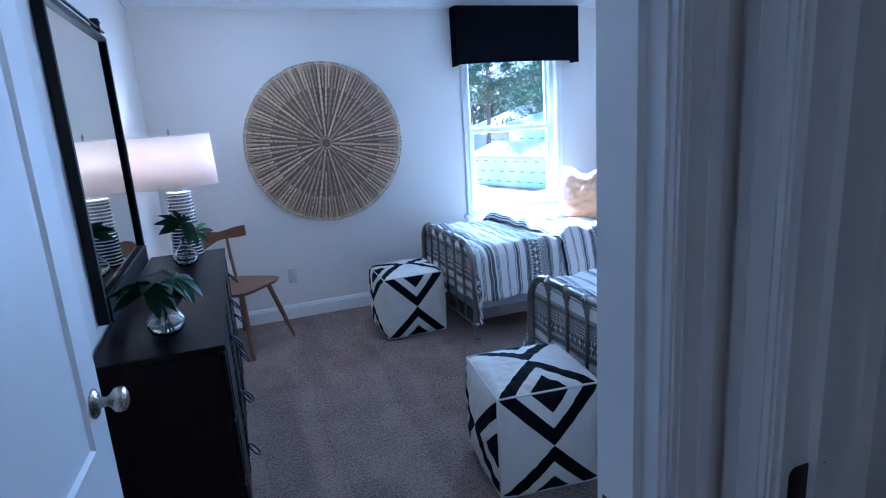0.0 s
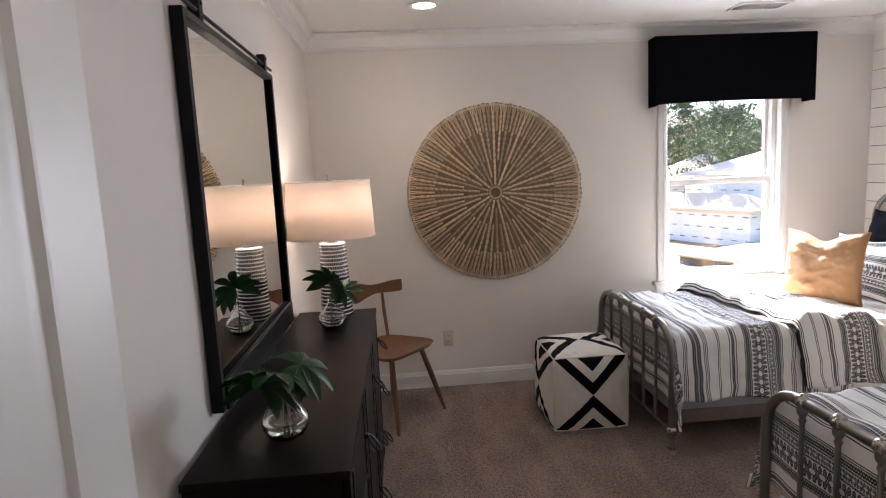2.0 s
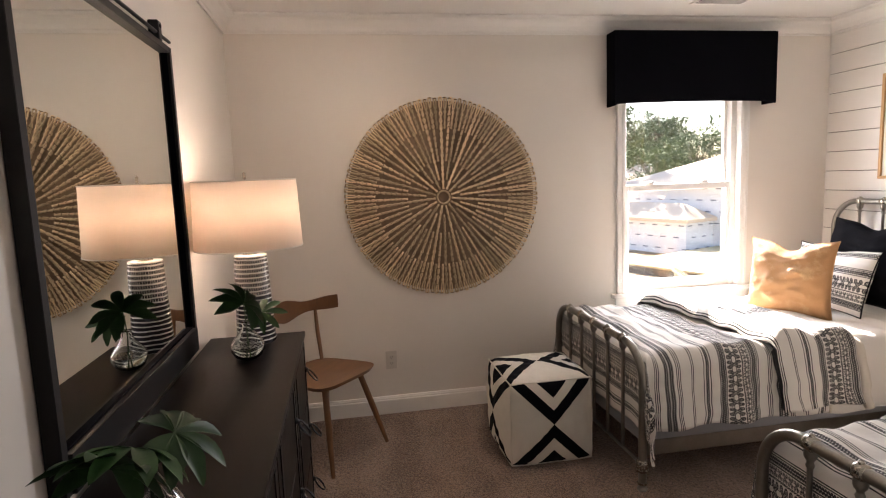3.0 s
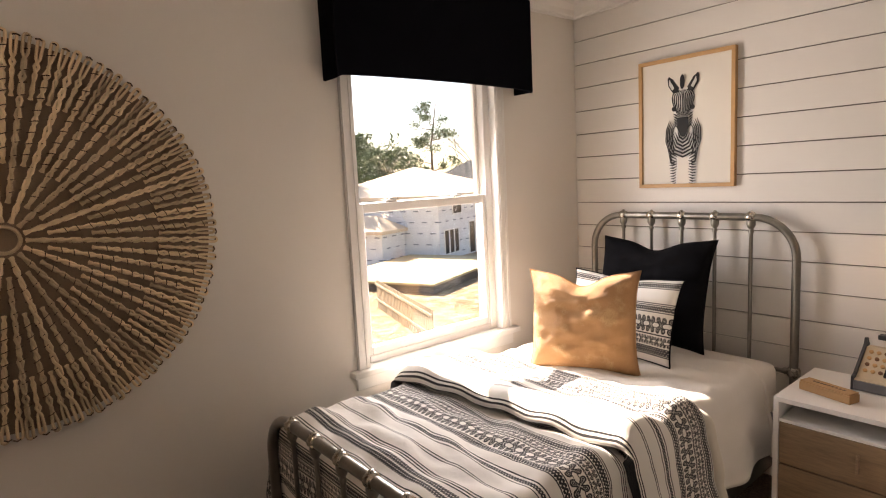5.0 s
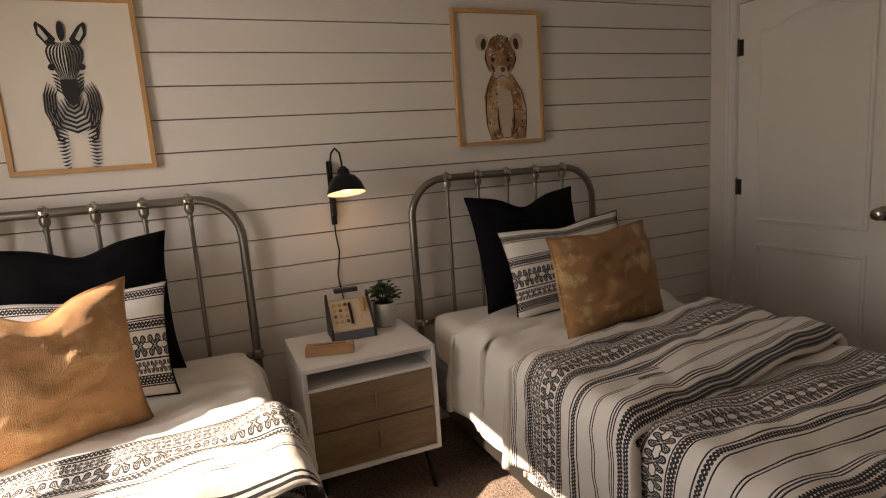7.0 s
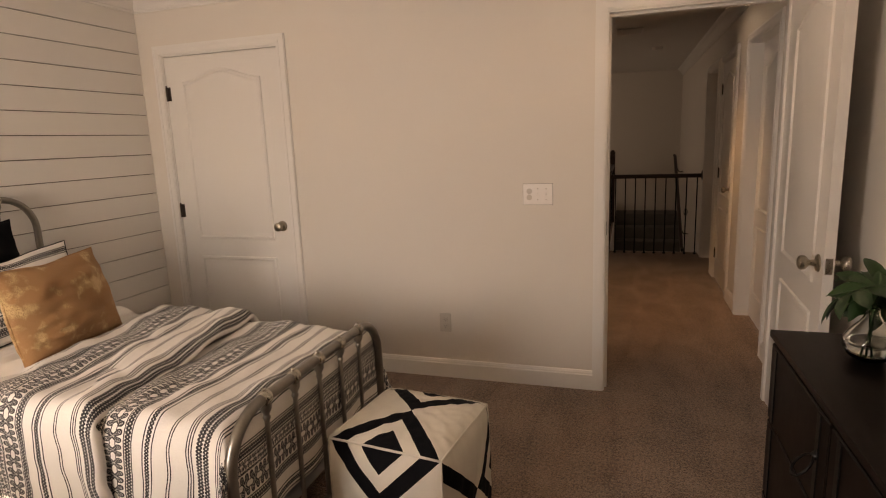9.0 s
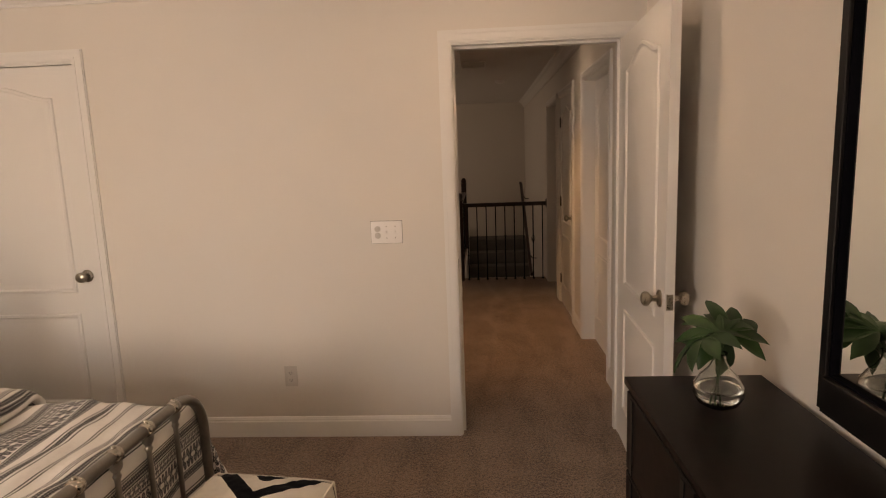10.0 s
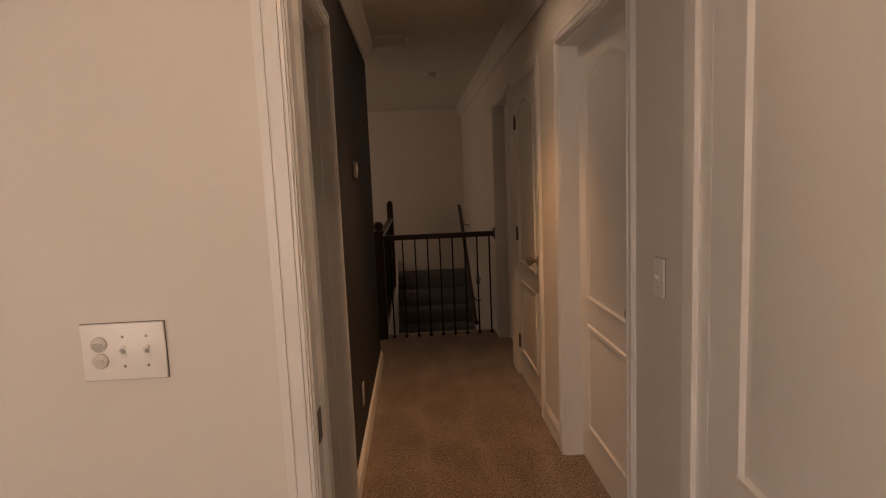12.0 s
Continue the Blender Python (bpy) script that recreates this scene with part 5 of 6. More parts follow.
pot = thing("potted_plant", (3.283, 3.020, nz1), "small green leafy plant in an off-white ceramic pot", "plant")
bm = bmesh.new()
lathe(bm, [(0, 0), (.044, 0), (.047, .004), (.052, .098), (.052, .104), (.047, .104), (.046, .094), (0, .094)], 32)
part("pot", bm, POTWHITE, pot, smooth=radians(40))
bm = bmesh.new()
lathe(bm, [(0, .0945), (.0455, .0945), (.03, .099), (0, .100)], 20)
part("soil", bm, SOIL, pot)
rnd = random.Random(5)
for k in range(22):
    a = k * 2.4
    lean = .012 + .055 * (k / 22) ** .6
    hgt = .185 - .05 * (k / 22)
    tip = Vector((lean * math.cos(a), lean * math.sin(a), hgt + rnd.uniform(-.012, .012)))
    bm = bmesh.new()
    tube(bm, [(tip.x * .2, tip.y * .2, .096), (tip.x * .6, tip.y * .6, .14), tip], .0012, 5)
    for j in range(6):
        b2 = a + j * 1.05 + rnd.uniform(-.3, .3)
        o = Vector((math.cos(b2), math.sin(b2), rnd.uniform(-.2, .5))).normalized()
        s_ = o.cross(Vector((0, 0, 1))).normalized()
        upn = s_.cross(o)
        L_ = rnd.uniform(.022, .032)
        c = tip - Vector((0, 0, .005 * j))
        vs = [bm.verts.new(c + o * L_ * t + s_ * w * L_ + upn * b * L_) for t, w, b in ((0, 0, 0), (.3, .36, .08), (.7, .40, .08), (1, 0, -.12), (.7, -.40, .08), (.3, -.36, .08), (.5, 0, -.03))]
        for q in ((0, 1, 6), (1, 2, 6), (2, 3, 6), (3, 4, 6), (4, 5, 6), (5, 0, 6)): bm.faces.new([vs[i] for i in q])
    part("leafy_sprig", bm, LEAF, pot, smooth=True)

# sconce
sc = thing("wall_sconce", (SHIPX, 3.158, 0), "black iron wall sconce with lit dome shade and hanging cord", "lamp")
bm = bmesh.new()
box(bm, (-.018, -.012, 1.055), (-.001, .012, 1.340), .004, 2)
part("backplate", bm, BLACKMETAL, sc, smooth=radians(40))
bm = bmesh.new()
box(bm, (-.040, -.010, 1.095), (-.0185, .010, 1.245), .003)
tube(bm, [(-.030, 0, 1.245), (-.034, 0, 1.215), (-.09, -.015, 1.235)], .007, 8)
part("bracket", bm, BLACKMETAL, sc, smooth=radians(40))
bm = bmesh.new()
tube(bm, [(-.028, 0, 1.24), (-.030, 0, 1.32), (-.055, -.004, 1.372), (-.10, -.012, 1.392), (-.145, -.020, 1.372), (-.163, -.023, 1.315)], .0042, 8)
part("gooseneck", bm, BLACKMETAL, sc, smooth=True)
hm = pose(-.170, -.024, 1.292, 0, 14, 0)
bm = bmesh.new()
lathe(bm, [(.0, .02), (.014, .02), (.017, .012), (.024, .008), (.026, -.008), (.030, -.016), (.048, -.024), (.068, -.050), (.080, -.084), (.084, -.094), (.082, -.094), (.078, -.084), (.066, -.053), (.046, -.028), (.020, -.020), (0, -.020)], 36, m=hm)
part("shade", bm, BLACKMETAL, sc, "black enamelled dome shade", smooth=radians(50))
bm = bmesh.new()
lathe(bm, [(.0805, -.0935), (.0768, -.084), (.0648, -.0535), (.045, -.030), (.02, -.0225)], 36, m=hm)
part("shade_lining", bm, SHEET, sc, "white enamelled lining", smooth=True)
bm = bmesh.new()
lathe(bm, [(0, -.022), (.012, -.024), (.013, -.040), (.024, -.060), (.024, -.074), (.014, -.088), (0, -.092)], 16, m=hm)
part("bulb", bm, BULB, sc, "lit bulb", smooth=True)
bm = bmesh.new()
tube(bm, [(-.010, 0, 1.056), (-.012, .001, 1.02), (-.012, -.004, .97), (-.011, -.009, .93), (-.010, -.002, .88), (-.010, .008, .83), (-.010, .004, .78), (-.008, -.008, .70), (-.008, -.012, .50), (-.008, -.005, .25)], .0032, 6)
part("cord", bm, BLACKMETAL, sc, "black cord", smooth=True)
bm = bmesh.new()
tube(bm, [(-.14, .30, .252), (-.05, .26, .262), (-.012, .20, .25), (-.012, .12, .16)], .005, 6)
box(bm, (-.004, -.045, .30), (-.0005, .030, .415), .001)
part("power_lead", bm, PLATE, sc, "white lead and outlet behind the nightstand", smooth=radians(40))


# framed pictures
def flat_material(name, col, v=.06):
    return plain(name, col, .7, var=v, scale=30, fine=200, bumps=0)


PAPER = plain("print_paper", (.74, .70, .63), .55, var=.01, scale=5, bumps=0)
INKM = flat_material("print_black", (.015, .015, .016))


def watercolour():
    m, b = begin("print_watercolour_tan")
    vec, x, y, z = coords()
    n1, n2 = noise_tex(vec, 9, 4), noise_tex(vec, 38, 4, rough=.7)
    c = mixc(((n1 - .42) * 5).max(0).min(1), (.30, .15, .07), (.56, .36, .20))
    c = mixc(((n2 - .54) * 9).max(0).min(1) * .75, c, (.78, .68, .54))
    c = mixc(((n2 * .6 + n1 * .5 - .43) * -14).max(0).min(1) * .8, c, (.09, .04, .02))
    link(c, b.inputs["Base Color"])
    b.inputs["Roughness"].default_value = .7
    return m


TANM = watercolour()
CREAMP = flat_material("print_cream", (.62, .50, .40), .12)
BROWNP = flat_material("print_brown", (.07, .035, .02), .25)
GREYP = flat_material("print_grey", (.45, .42, .40), .12)


def picture(yc, zc, w, h, label):
    th = thing("framed_print", (SHIPX, yc, zc), label, "picture", "framed animal prints")
    bm = bmesh.new()
    f, d = .018, .028
    for lo, hi in (((-d, -w / 2, -h / 2), (-.001, w / 2, -h / 2 + f)), ((-d, -w / 2, h / 2 - f), (-.001, w / 2, h / 2)), ((-d, -w / 2, -h / 2 + f), (-.001, -w / 2 + f, h / 2 - f)), ((-d, w / 2 - f, -h / 2 + f), (-.001, w / 2, h / 2 - f))): box(bm, lo, hi, .001)
    part("frame", bm, OAKFRAME, th, "thin light oak frame")
    bm = bmesh.new()
    box(bm, (-.016, -w / 2 + f, -h / 2 + f), (-.004, w / 2 - f, h / 2 - f))
    part("paper", bm, PAPER, th, "cream print paper")
    return th


def art(th, w, h):
    levels = [0]

    def at(u, v, lift):
        return (-.0163 - lift * .00012, (.5 - u) * w, (.5 - v) * h)

    def poly(bm, pts):
        levels[0] += 1
        bm.faces.new([bm.verts.new(at(u, v, levels[0])) for u, v in pts])

    def ell(bm, u, v, ru, rv, n=20, a=0.0):
        poly(bm, [(u + ru * math.cos(2 * math.pi * k / n) * math.cos(a) - rv * math.sin(2 * math.pi * k / n) * math.sin(a), v + ru * math.cos(2 * math.pi * k / n) * math.sin(a) * .76 + rv * math.sin(2 * math.pi * k / n) * math.cos(a)) for k in range(n)])

    def ribbon(bm, pts, wd):
        levels[0] += 1
        n = len(pts)
        L, R = [], []
        for i, (u, v) in enumerate(pts):
            a, b = pts[max(0, i - 1)], pts[min(n - 1, i + 1)]
            du, dv = (b[0] - a[0]), (b[1] - a[1]) * 1.3
            l = math.hypot(du, dv) or 1
            t = i / (n - 1)
            ww = wd * (.25 + .75 * math.sin(math.pi * min(1, max(0, t))) ** .6)
            L.append(bm.verts.new(at(u - dv / l * ww, v + du / l * ww * .76, levels[0])))
            R.append(bm.verts.new(at(u + dv / l * ww, v - du / l * ww * .76, levels[0])))
        for i in range(n - 1): bm.faces.new((L[i], L[i + 1], R[i + 1], R[i]))
    return poly, ell, ribbon


zw, zh = .488, .637
z_ = picture(4.085, 1.680, zw, zh, "oak-framed zebra print above the bed by the window")
poly, ell, ribbon = art(z_, zw, zh)
bm = bmesh.new()
ell(bm, .495, .62, .185, .150)
ell(bm, .485, .36, .112, .125)
for s in (-1, 1): poly(bm, [(.485 + s * .155, .70), (.485 + s * .05, .76), (.485 + s * .07, .985), (.485 + s * .135, .985)])
part("print_body", bm, flat_material("print_white", (.78, .77, .74)), z_)
bm = bmesh.new()
for s in (-1, 1):
    c = .485
    poly(bm, [(c + s * .055, .262), (c + s * .045, .235), (c + s * .11, .165), (c + s * .155, .140), (c + s * .168, .16), (c + s * .160, .215), (c + s * .105, .275)])
    ell(bm, c + s * .098, .392, .026, .019)
    for k in range(6):
        x0 = .010 + k * .0185
        ribbon(bm, [(c + s * x0 * (.42 + .72 * math.sin(math.pi * min(1, t * 1.05)) ** .7), .255 + .205 * t - .008 * k * math.sin(math.pi * t)) for t in (0, .15, .3, .45, .6, .8, 1)], .0068)
    for k in range(5):
        ribbon(bm, [(c + s * (.108 - .004 * k), .43 + k * .019), (c + s * .080, .438 + k * .021), (c + s * .052, .455 + k * .022)], .0075)
    for k in range(5):
        ribbon(bm, [(c + s * (.145 - k * .016), .475 + .010 * k), (c + s * (.180 - k * .018), .55), (c + s * (.186 - k * .018), .64), (c + s * (.150 - k * .014), .725 + .006 * k)], .0072)
    for k in range(4):
        ribbon(bm, [(c + s * (.172 - .008 * k), .685 + k * .026), (c + s * .125, .735 + k * .024), (c + s * .065, .760 + k * .022)], .0095)
    lx = c + s * .105
    for k in range(9):
        wv = .046 - .0018 * k
        ribbon(bm, [(lx - wv - s * k * .001, .800 + k * .0212 - .005 * s), (lx, .806 + k * .0212), (lx + wv * .9, .798 + k * .0212 + .005 * s)], .0088 - .0002 * k)
for k in range(6):
    r = .055 + .022 * k
    ribbon(bm, [(.488 - r, .565 + .010 * k), (.488 - r * .6, .612 + .024 * k), (.488, .630 + .027 * k), (.488 + r * .6, .612 + .024 * k), (.488 + r, .565 + .010 * k)], .0098)
part("print_stripes", bm, INKM, z_, "black painted stripes")
bm = bmesh.new()
EARM = flat_material("print_grey_ear", (.62, .61, .58))
for s in (-1, 1):
    bm = bmesh.new()
    poly(bm, [(.485 + s * .085, .235), (.485 + s * .140, .165), (.485 + s * .145, .205), (.485 + s * .110, .250)])
    part("print_ear", bm, EARM, z_)
bm = bmesh.new()
ell(bm, .482, .195, .025, .056)
part("print_mane", bm, INKM, z_)
bm = bmesh.new()
poly(bm, [(.428, .462), (.542, .462), (.550, .540), (.520, .600), (.490, .615), (.460, .600), (.428, .540)])
part("print_muzzle", bm, INKM, z_)

cw_, ch_ = .487, .640
c_ = picture(2.274, 1.683, cw_, ch_, "oak-framed tan cub print above the bed nearer the closet")
poly, ell, ribbon = art(c_, cw_, ch_)
bm = bmesh.new()
poly(bm, [(.40, .48), (.35, .56), (.315, .64), (.32, .80), (.37, .965), (.47, .965), (.49, .955), (.60, .955), (.63, .965), (.78, .965), (.80, .82), (.77, .68), (.72, .56), (.65, .47)])
ell(bm, .515, .345, .170, .165)
part("print_body", bm, TANM, c_, "tan watercolour body")
bm = bmesh.new()
ell(bm, .318, .238, .074, .064)
part("print_ear", bm, CREAMP, c_)
bm = bmesh.new()
ell(bm, .716, .230, .074, .064)
part("print_ear", bm, CREAMP, c_)
bm = bmesh.new()
ell(bm, .523, .462, .088, .054)
part("print_muzzle", bm, CREAMP, c_)
bm = bmesh.new()
poly(bm, [(.45, .60), (.52, .57), (.62, .60), (.645, .72), (.61, .86), (.60, .945), (.51, .945), (.49, .84), (.46, .72)])
part("print_chest", bm, CREAMP, c_, "cream watercolour ears and chest")
bm = bmesh.new()
ell(bm, .335, .250, .030, .042, a=.3), ell(bm, .706, .244, .030, .042, a=-.3)
for s in (-1, 1):
    ell(bm, .520 + s * .086, .362, .023, .017)
    ribbon(bm, [(.52 + s * .045, .315), (.52 + s * .085, .328), (.52 + s * .13, .350)], .007)
    ribbon(bm, [(.52 + s * .11, .395), (.52 + s * .085, .43), (.52 + s * .075, .455)], .012)
    ribbon(bm, [(.52 + s * .16, .29), (.52 + s * .172, .36), (.52 + s * .14, .43)], .010)
    for k in range(3): ribbon(bm, [(.52 + s * (.015 + .028 * k), .255 + .01 * k), (.52 + s * (.020 + .034 * k), .300 + .006 * k)], .006)
    ribbon(bm, [(.535 + s * .13, .49), (.545 + s * .20, .60), (.56 + s * .232, .72), (.56 + s * .228, .86), (.565 + s * .19, .955)], .006)
    ribbon(bm, [(.555 + s * .085, .715), (.555 + s * .095, .79), (.555 + s * .085, .87), (.555 + s * .065, .935)], .009)
ribbon(bm, [(.45, .505), (.49, .492), (.525, .478), (.56, .492), (.60, .500)], .004)
rnd = random.Random(2)
for k in range(40):
    s = rnd.choice((-1, 1))
    u, v = .555 + s * rnd.uniform(.09, .205), rnd.uniform(.54, .93)
    ell(bm, u, v, rnd.uniform(.003, .009), rnd.uniform(.004, .015), 7, rnd.uniform(0, 3))
for k in range(70):
    a, r = rnd.uniform(0, 6.28), rnd.uniform(.2, 1) ** .5
    u, v = .515 + .12 * r * math.cos(a), .235 + .055 * r * math.sin(a)
    ell(bm, u, v, .005, .005, 6)
part("print_marking", bm, BROWNP, c_, "dark brown markings", kind="stuff")
bm = bmesh.new()
ell(bm, .525, .438, .028, .019)
part("print_nose", bm, plain("print_russet", (.16, .07, .045), .7, bumps=0), c_)

# ---- plates, vents, ceiling lights ----
# Grey for the shadow outline painted round switch plates.
SHADOWGREY = plain("painted_shadow_grey", (0.22, 0.20, 0.18), 0.7, bumps=0)
def outlet(at, turn, label):
    th = thing("wall_outlet", at, label, "outlet", "wall outlets", turn)
    bm = bmesh.new()
    box(bm, (-.035, -.006, -.0575), (.035, -.0005, .0575), .0025, 2)
    part("plate", bm, OUTLETW, th, smooth=radians(40))
    for z in (-.020, .020):
        bm = bmesh.new()
        box(bm, (-.0165, -.0085, z - .014), (.0165, -.0062, z + .014), .002)
        r = part("receptacle", bm, OUTLETW, th)
        bm = bmesh.new()
        for x in (-.0065, .0065): box(bm, (x - .0012, -.0089, z - .003), (x + .0012, -.0086, z + .006))
        lathe(bm, [(0, 0), (.0022, 0), (.0022, .0003), (0, .0003)], 8, m=pose(0, -.0086, z - .008, 90, 0, 0))
        part("slots", bm, DARKHOLE, r)
    return th


outlet((.422, N, .347), 0, "white duplex wall outlet low on the window wall")
outlet((1.441, S, .347), 180, "white duplex wall outlet low on the door wall")
outlet((HE, -.97, .32), 90 - 180, "white duplex wall outlet low on the black wall")


def switches(at, turn, kinds, label):
    n = len(kinds)
    w = .035 + .023 * (n - 1)
    th = thing("switch_plate", at, label, "switch", turn=turn)
    bm = bmesh.new()
    box(bm, (-w, -.007, -.0575), (w, -.0005, .0575), .003, 2)
    part("plate", bm, PLATE, th, smooth=radians(40))
    # A grey rim stands in for the shadow at the plate's edge.
    bm = bmesh.new()
    box(bm, (-w - .0015, -.002, -.059), (w + .0015, -.0004, .059), .0005)
    part("gasket", bm, SHADOWGREY, th, "thin grey shadow line round the plate")
    for k, kind in enumerate(kinds):
        x = (k - (n - 1) / 2) * .046
        if kind == "toggle":
            bm = bmesh.new()
            box(bm, (x - .005, -.0085, -.012), (x + .005, -.0072, .012), .001)
            tube(bm, [(x, -.008, -.002), (x, -.018, .007)], .0035, 8)
            part("toggle", bm, PLATE, th)
            bm = bmesh.new()
            for z in (-.030, .030): lathe(bm, [(0, 0), (.003, 0), (.002, .0015), (0, .0018)], 8, m=pose(x, -.0072, z, 90, 0, 0))
            part("screws", bm, NICKEL, th)
        else:
            for z in (-.017, .017):
                bm = bmesh.new()
                lathe(bm, [(0, 0), (.0155, 0), (.0155, .003), (.013, .004), (0, .004)], 20, m=pose(x, -.0070, z, 90, 0, 0))
                box(bm, (x - .008, -.0135, z - .003), (x + .008, -.0108, z + .003), .0008)
                part("rotary_outlet", bm, OUTLETW, th, "round receptacle with a child-safe cap", smooth=radians(40))
    return th


switches((.877, S, 1.122), 180, ("outlet", "toggle", "toggle"), "white three-gang switch and outlet plate beside the open door")
switches((W, .345, 1.12), 90, ("toggle",), "white single toggle switch on the hallway wall")

th = thing("thermostat", (HE, -1.15, 1.505), "small white and silver thermostat on the black wall", "thermostat", turn=-90)
bm = bmesh.new()
box(bm, (-.040, -.022, -.045), (.040, -.0005, .045), .012, 3)
part("body", bm, NICKEL, th, smooth=radians(50))
bm = bmesh.new()
box(bm, (-.026, -.0232, -.016), (.026, -.0222, .026))
part("screen", bm, PLATE, th)


def downlight(x, y, label):
    t = thing("recessed_light", (x, y, H), label, "ceiling light", "recessed ceiling lights")
    bm = bmesh.new()
    lathe(bm, [(.060, 0), (.092, 0), (.090, -.006), (.070, -.009), (.060, -.003)], 36)
    part("trim_ring", bm, TRIM, t, smooth=radians(40))
    bm = bmesh.new()
    lathe(bm, [(0, -.002), (.060, -.002), (.060, -.0005), (0, -.0005)], 32)
    part("diffuser", bm, DOWNLIGHT, t, "lit diffuser")


# The fixture at y 1.50 is added to go with its fill, out of view.
for x, y in ((.33, 4.13), (.33, 1.50)): downlight(x, y, "white recessed ceiling light, lit, in the bedroom; door-side one added")
downlight(.085, -.77, "white recessed ceiling light, lit, in the hallway")


def vent(x, y, lx, ly, label, along="x"):
    t = thing("ceiling_vent", (x, y, H), label, "vent", "ceiling vents")
    bm = bmesh.new()
    for lo, hi in (((-lx, -ly, -.008), (lx, -ly + .02, 0)), ((-lx, ly - .02, -.008), (lx, ly, 0)), ((-lx, -ly + .02, -.008), (-lx + .02, ly - .02, 0)), ((lx - .02, -ly + .02, -.008), (lx, ly - .02, 0))): box(bm, lo, hi, .002)
    part("frame", bm, TRIM, t)
    bm = bmesh.new()
    box(bm, (-lx + .02, -ly + .02, -.0015), (lx - .02, ly - .02, -.0003))
    part("backing", bm, DARKHOLE, t)
    n = 7
    me = None
    for k in range(n):
        yy = -ly + .028 + k * (2 * ly - .056) / (n - 1)
        if me is None:
            bm = bmesh.new()
            box(bm, (-lx + .021, -.006, -.001), (lx - .021, .006, .001), m=pose(0, 0, 0, 35, 0, 0))
            me = finish(bm, "slat", TRIM)
        o = new("slat", me)
        o.parent = t
        o.matrix_basis = pose(0, yy, -.006)


vent(2.39, 4.335, .165, .085, "white slatted air vent in the bedroom ceiling near the window")
vent(.44, -2.20, .16, .16, "white slatted air vent in the hallway ceiling")
t = thing("smoke_alarm", (.09, -3.5, H), "round white smoke alarm on the hallway ceiling", "smoke alarm")
bm = bmesh.new()
lathe(bm, [(0, -.036), (.04, -.035), (.055, -.026), (.062, -.006), (.066, 0), (0, 0)], 28)
part("body", bm, PLATE, t, smooth=radians(40))

# ---- stair guard and stairs ----
gr = thing("stair_guard_rail", (0, -3.20, 0), "dark wooden handrail on thin black iron balusters, guarding the stairwell", "railing")
bm = bmesh.new()
prism(bm, [(-.028, .905), (.028, .905), (.032, .925), (.026, .950), (-.026, .950), (-.032, .925)], W + .018, .585, "x")
part("handrail", bm, RAILWOOD, gr, smooth=radians(50))
bm = bmesh.new()
lathe(bm, [(0, 0), (.055, 0), (.055, .008), (.040, .017), (0, .018)], 24, m=pose(W, 0, .93, 0, 90, 0))
part("rosette", bm, RAILWOOD, gr, "dark wooden wall rosette", smooth=radians(40))
bm = bmesh.new()
box(bm, (.585, -.045, .0), (.665, .045, .98), .004)
lathe(bm, [(0, 0), (.055, 0), (.055, .014), (.036, .020), (.036, .032), (.045, .055), (.038, .085), (.02, .098), (0, .10)], 20, at=(.625, 0, .98))
part("newel_post", bm, RAILWOOD, gr, smooth=radians(35))
bmk = None
for k in range(9):
    x = -.375 + k * .113
    bm = bmesh.new()
    box(bm, (x - .0065, -.0065, .0), (x + .0065, .0065, .905))
    box(bm, (x - .014, -.014, 0), (x + .014, .014, .022), .003)
    if k == 1:
        for a in range(4):
            an = a * math.pi / 2
            tube(bm, [(x + .006 * math.cos(an), .006 * math.sin(an), .46), (x + .024 * math.cos(an + .5), .024 * math.sin(an + .5), .49), (x + .024 * math.cos(an + 1.2), .024 * math.sin(an + 1.2), .51), (x + .006 * math.cos(an + 1.6), .006 * math.sin(an + 1.6), .54)], .003, 5)
    part("baluster", bm, BLACKMETAL, gr, smooth=radians(30))
g2 = thing("loft_guard_rail", (.625, -4.6, 0), "dark handrail on iron balusters along the open stair side", "railing")
bm = bmesh.new()
prism(bm, [(-.028, .905), (.028, .905), (.032, .925), (.026, .950), (-.026, .950), (-.032, .925)], -1.15, 1.30, "y")
part("handrail", bm, RAILWOOD, g2, smooth=radians(50))
bm = bmesh.new()
box(bm, (-.04, -1.24, 0), (.04, -1.15, 1.08), .004)
lathe(bm, [(0, 0), (.05, 0), (.036, .02), (.045, .055), (.02, .095), (0, .10)], 16, at=(0, -1.195, 1.08))
part("newel_post", bm, RAILWOOD, g2, smooth=radians(35))
for k in range(20):
    y = -1.08 + k * .12
    bm = bmesh.new()
    box(bm, (-.0065, y - .0065, 0), (.0065, y + .0065, .905))
    part("baluster", bm, BLACKMETAL, g2)
st = thing("carpeted_stairs", (.12, -5.8, 0), "grey carpeted stairs rising beyond the stairwell, between white skirts", "stairs")
st["kind"] = "structure"
bm = bmesh.new()
box(bm, (-.53, -.5, -.1), (.45, 0, .135), .02, 2)
part("top_landing", bm, CARPETSTAIR, st, smooth=radians(40))
for k in range(9):
    zt = .135 - .18 * (k + 1)
    bm = bmesh.new()
    box(bm, (-.52, .255 * k, zt - .2), (.44, .255 * (k + 1) + .02, zt), .02, 2)
    part("step", bm, CARPETSTAIR, st, smooth=radians(40))
for x in (-.548, .4405):
    bm = bmesh.new()
    prism(bm, [(-.48, -.1), (-.48, .30), (0, .30), (2.35, -1.36), (2.35, -1.8), (0, -.2)], x, x + .02, "x")
    part("skirt", bm, TRIM, st)
hr = thing("stair_handrail", (-.32, 0, 0), "dark wooden wall handrail following the stairs", "railing")
bm = bmesh.new()
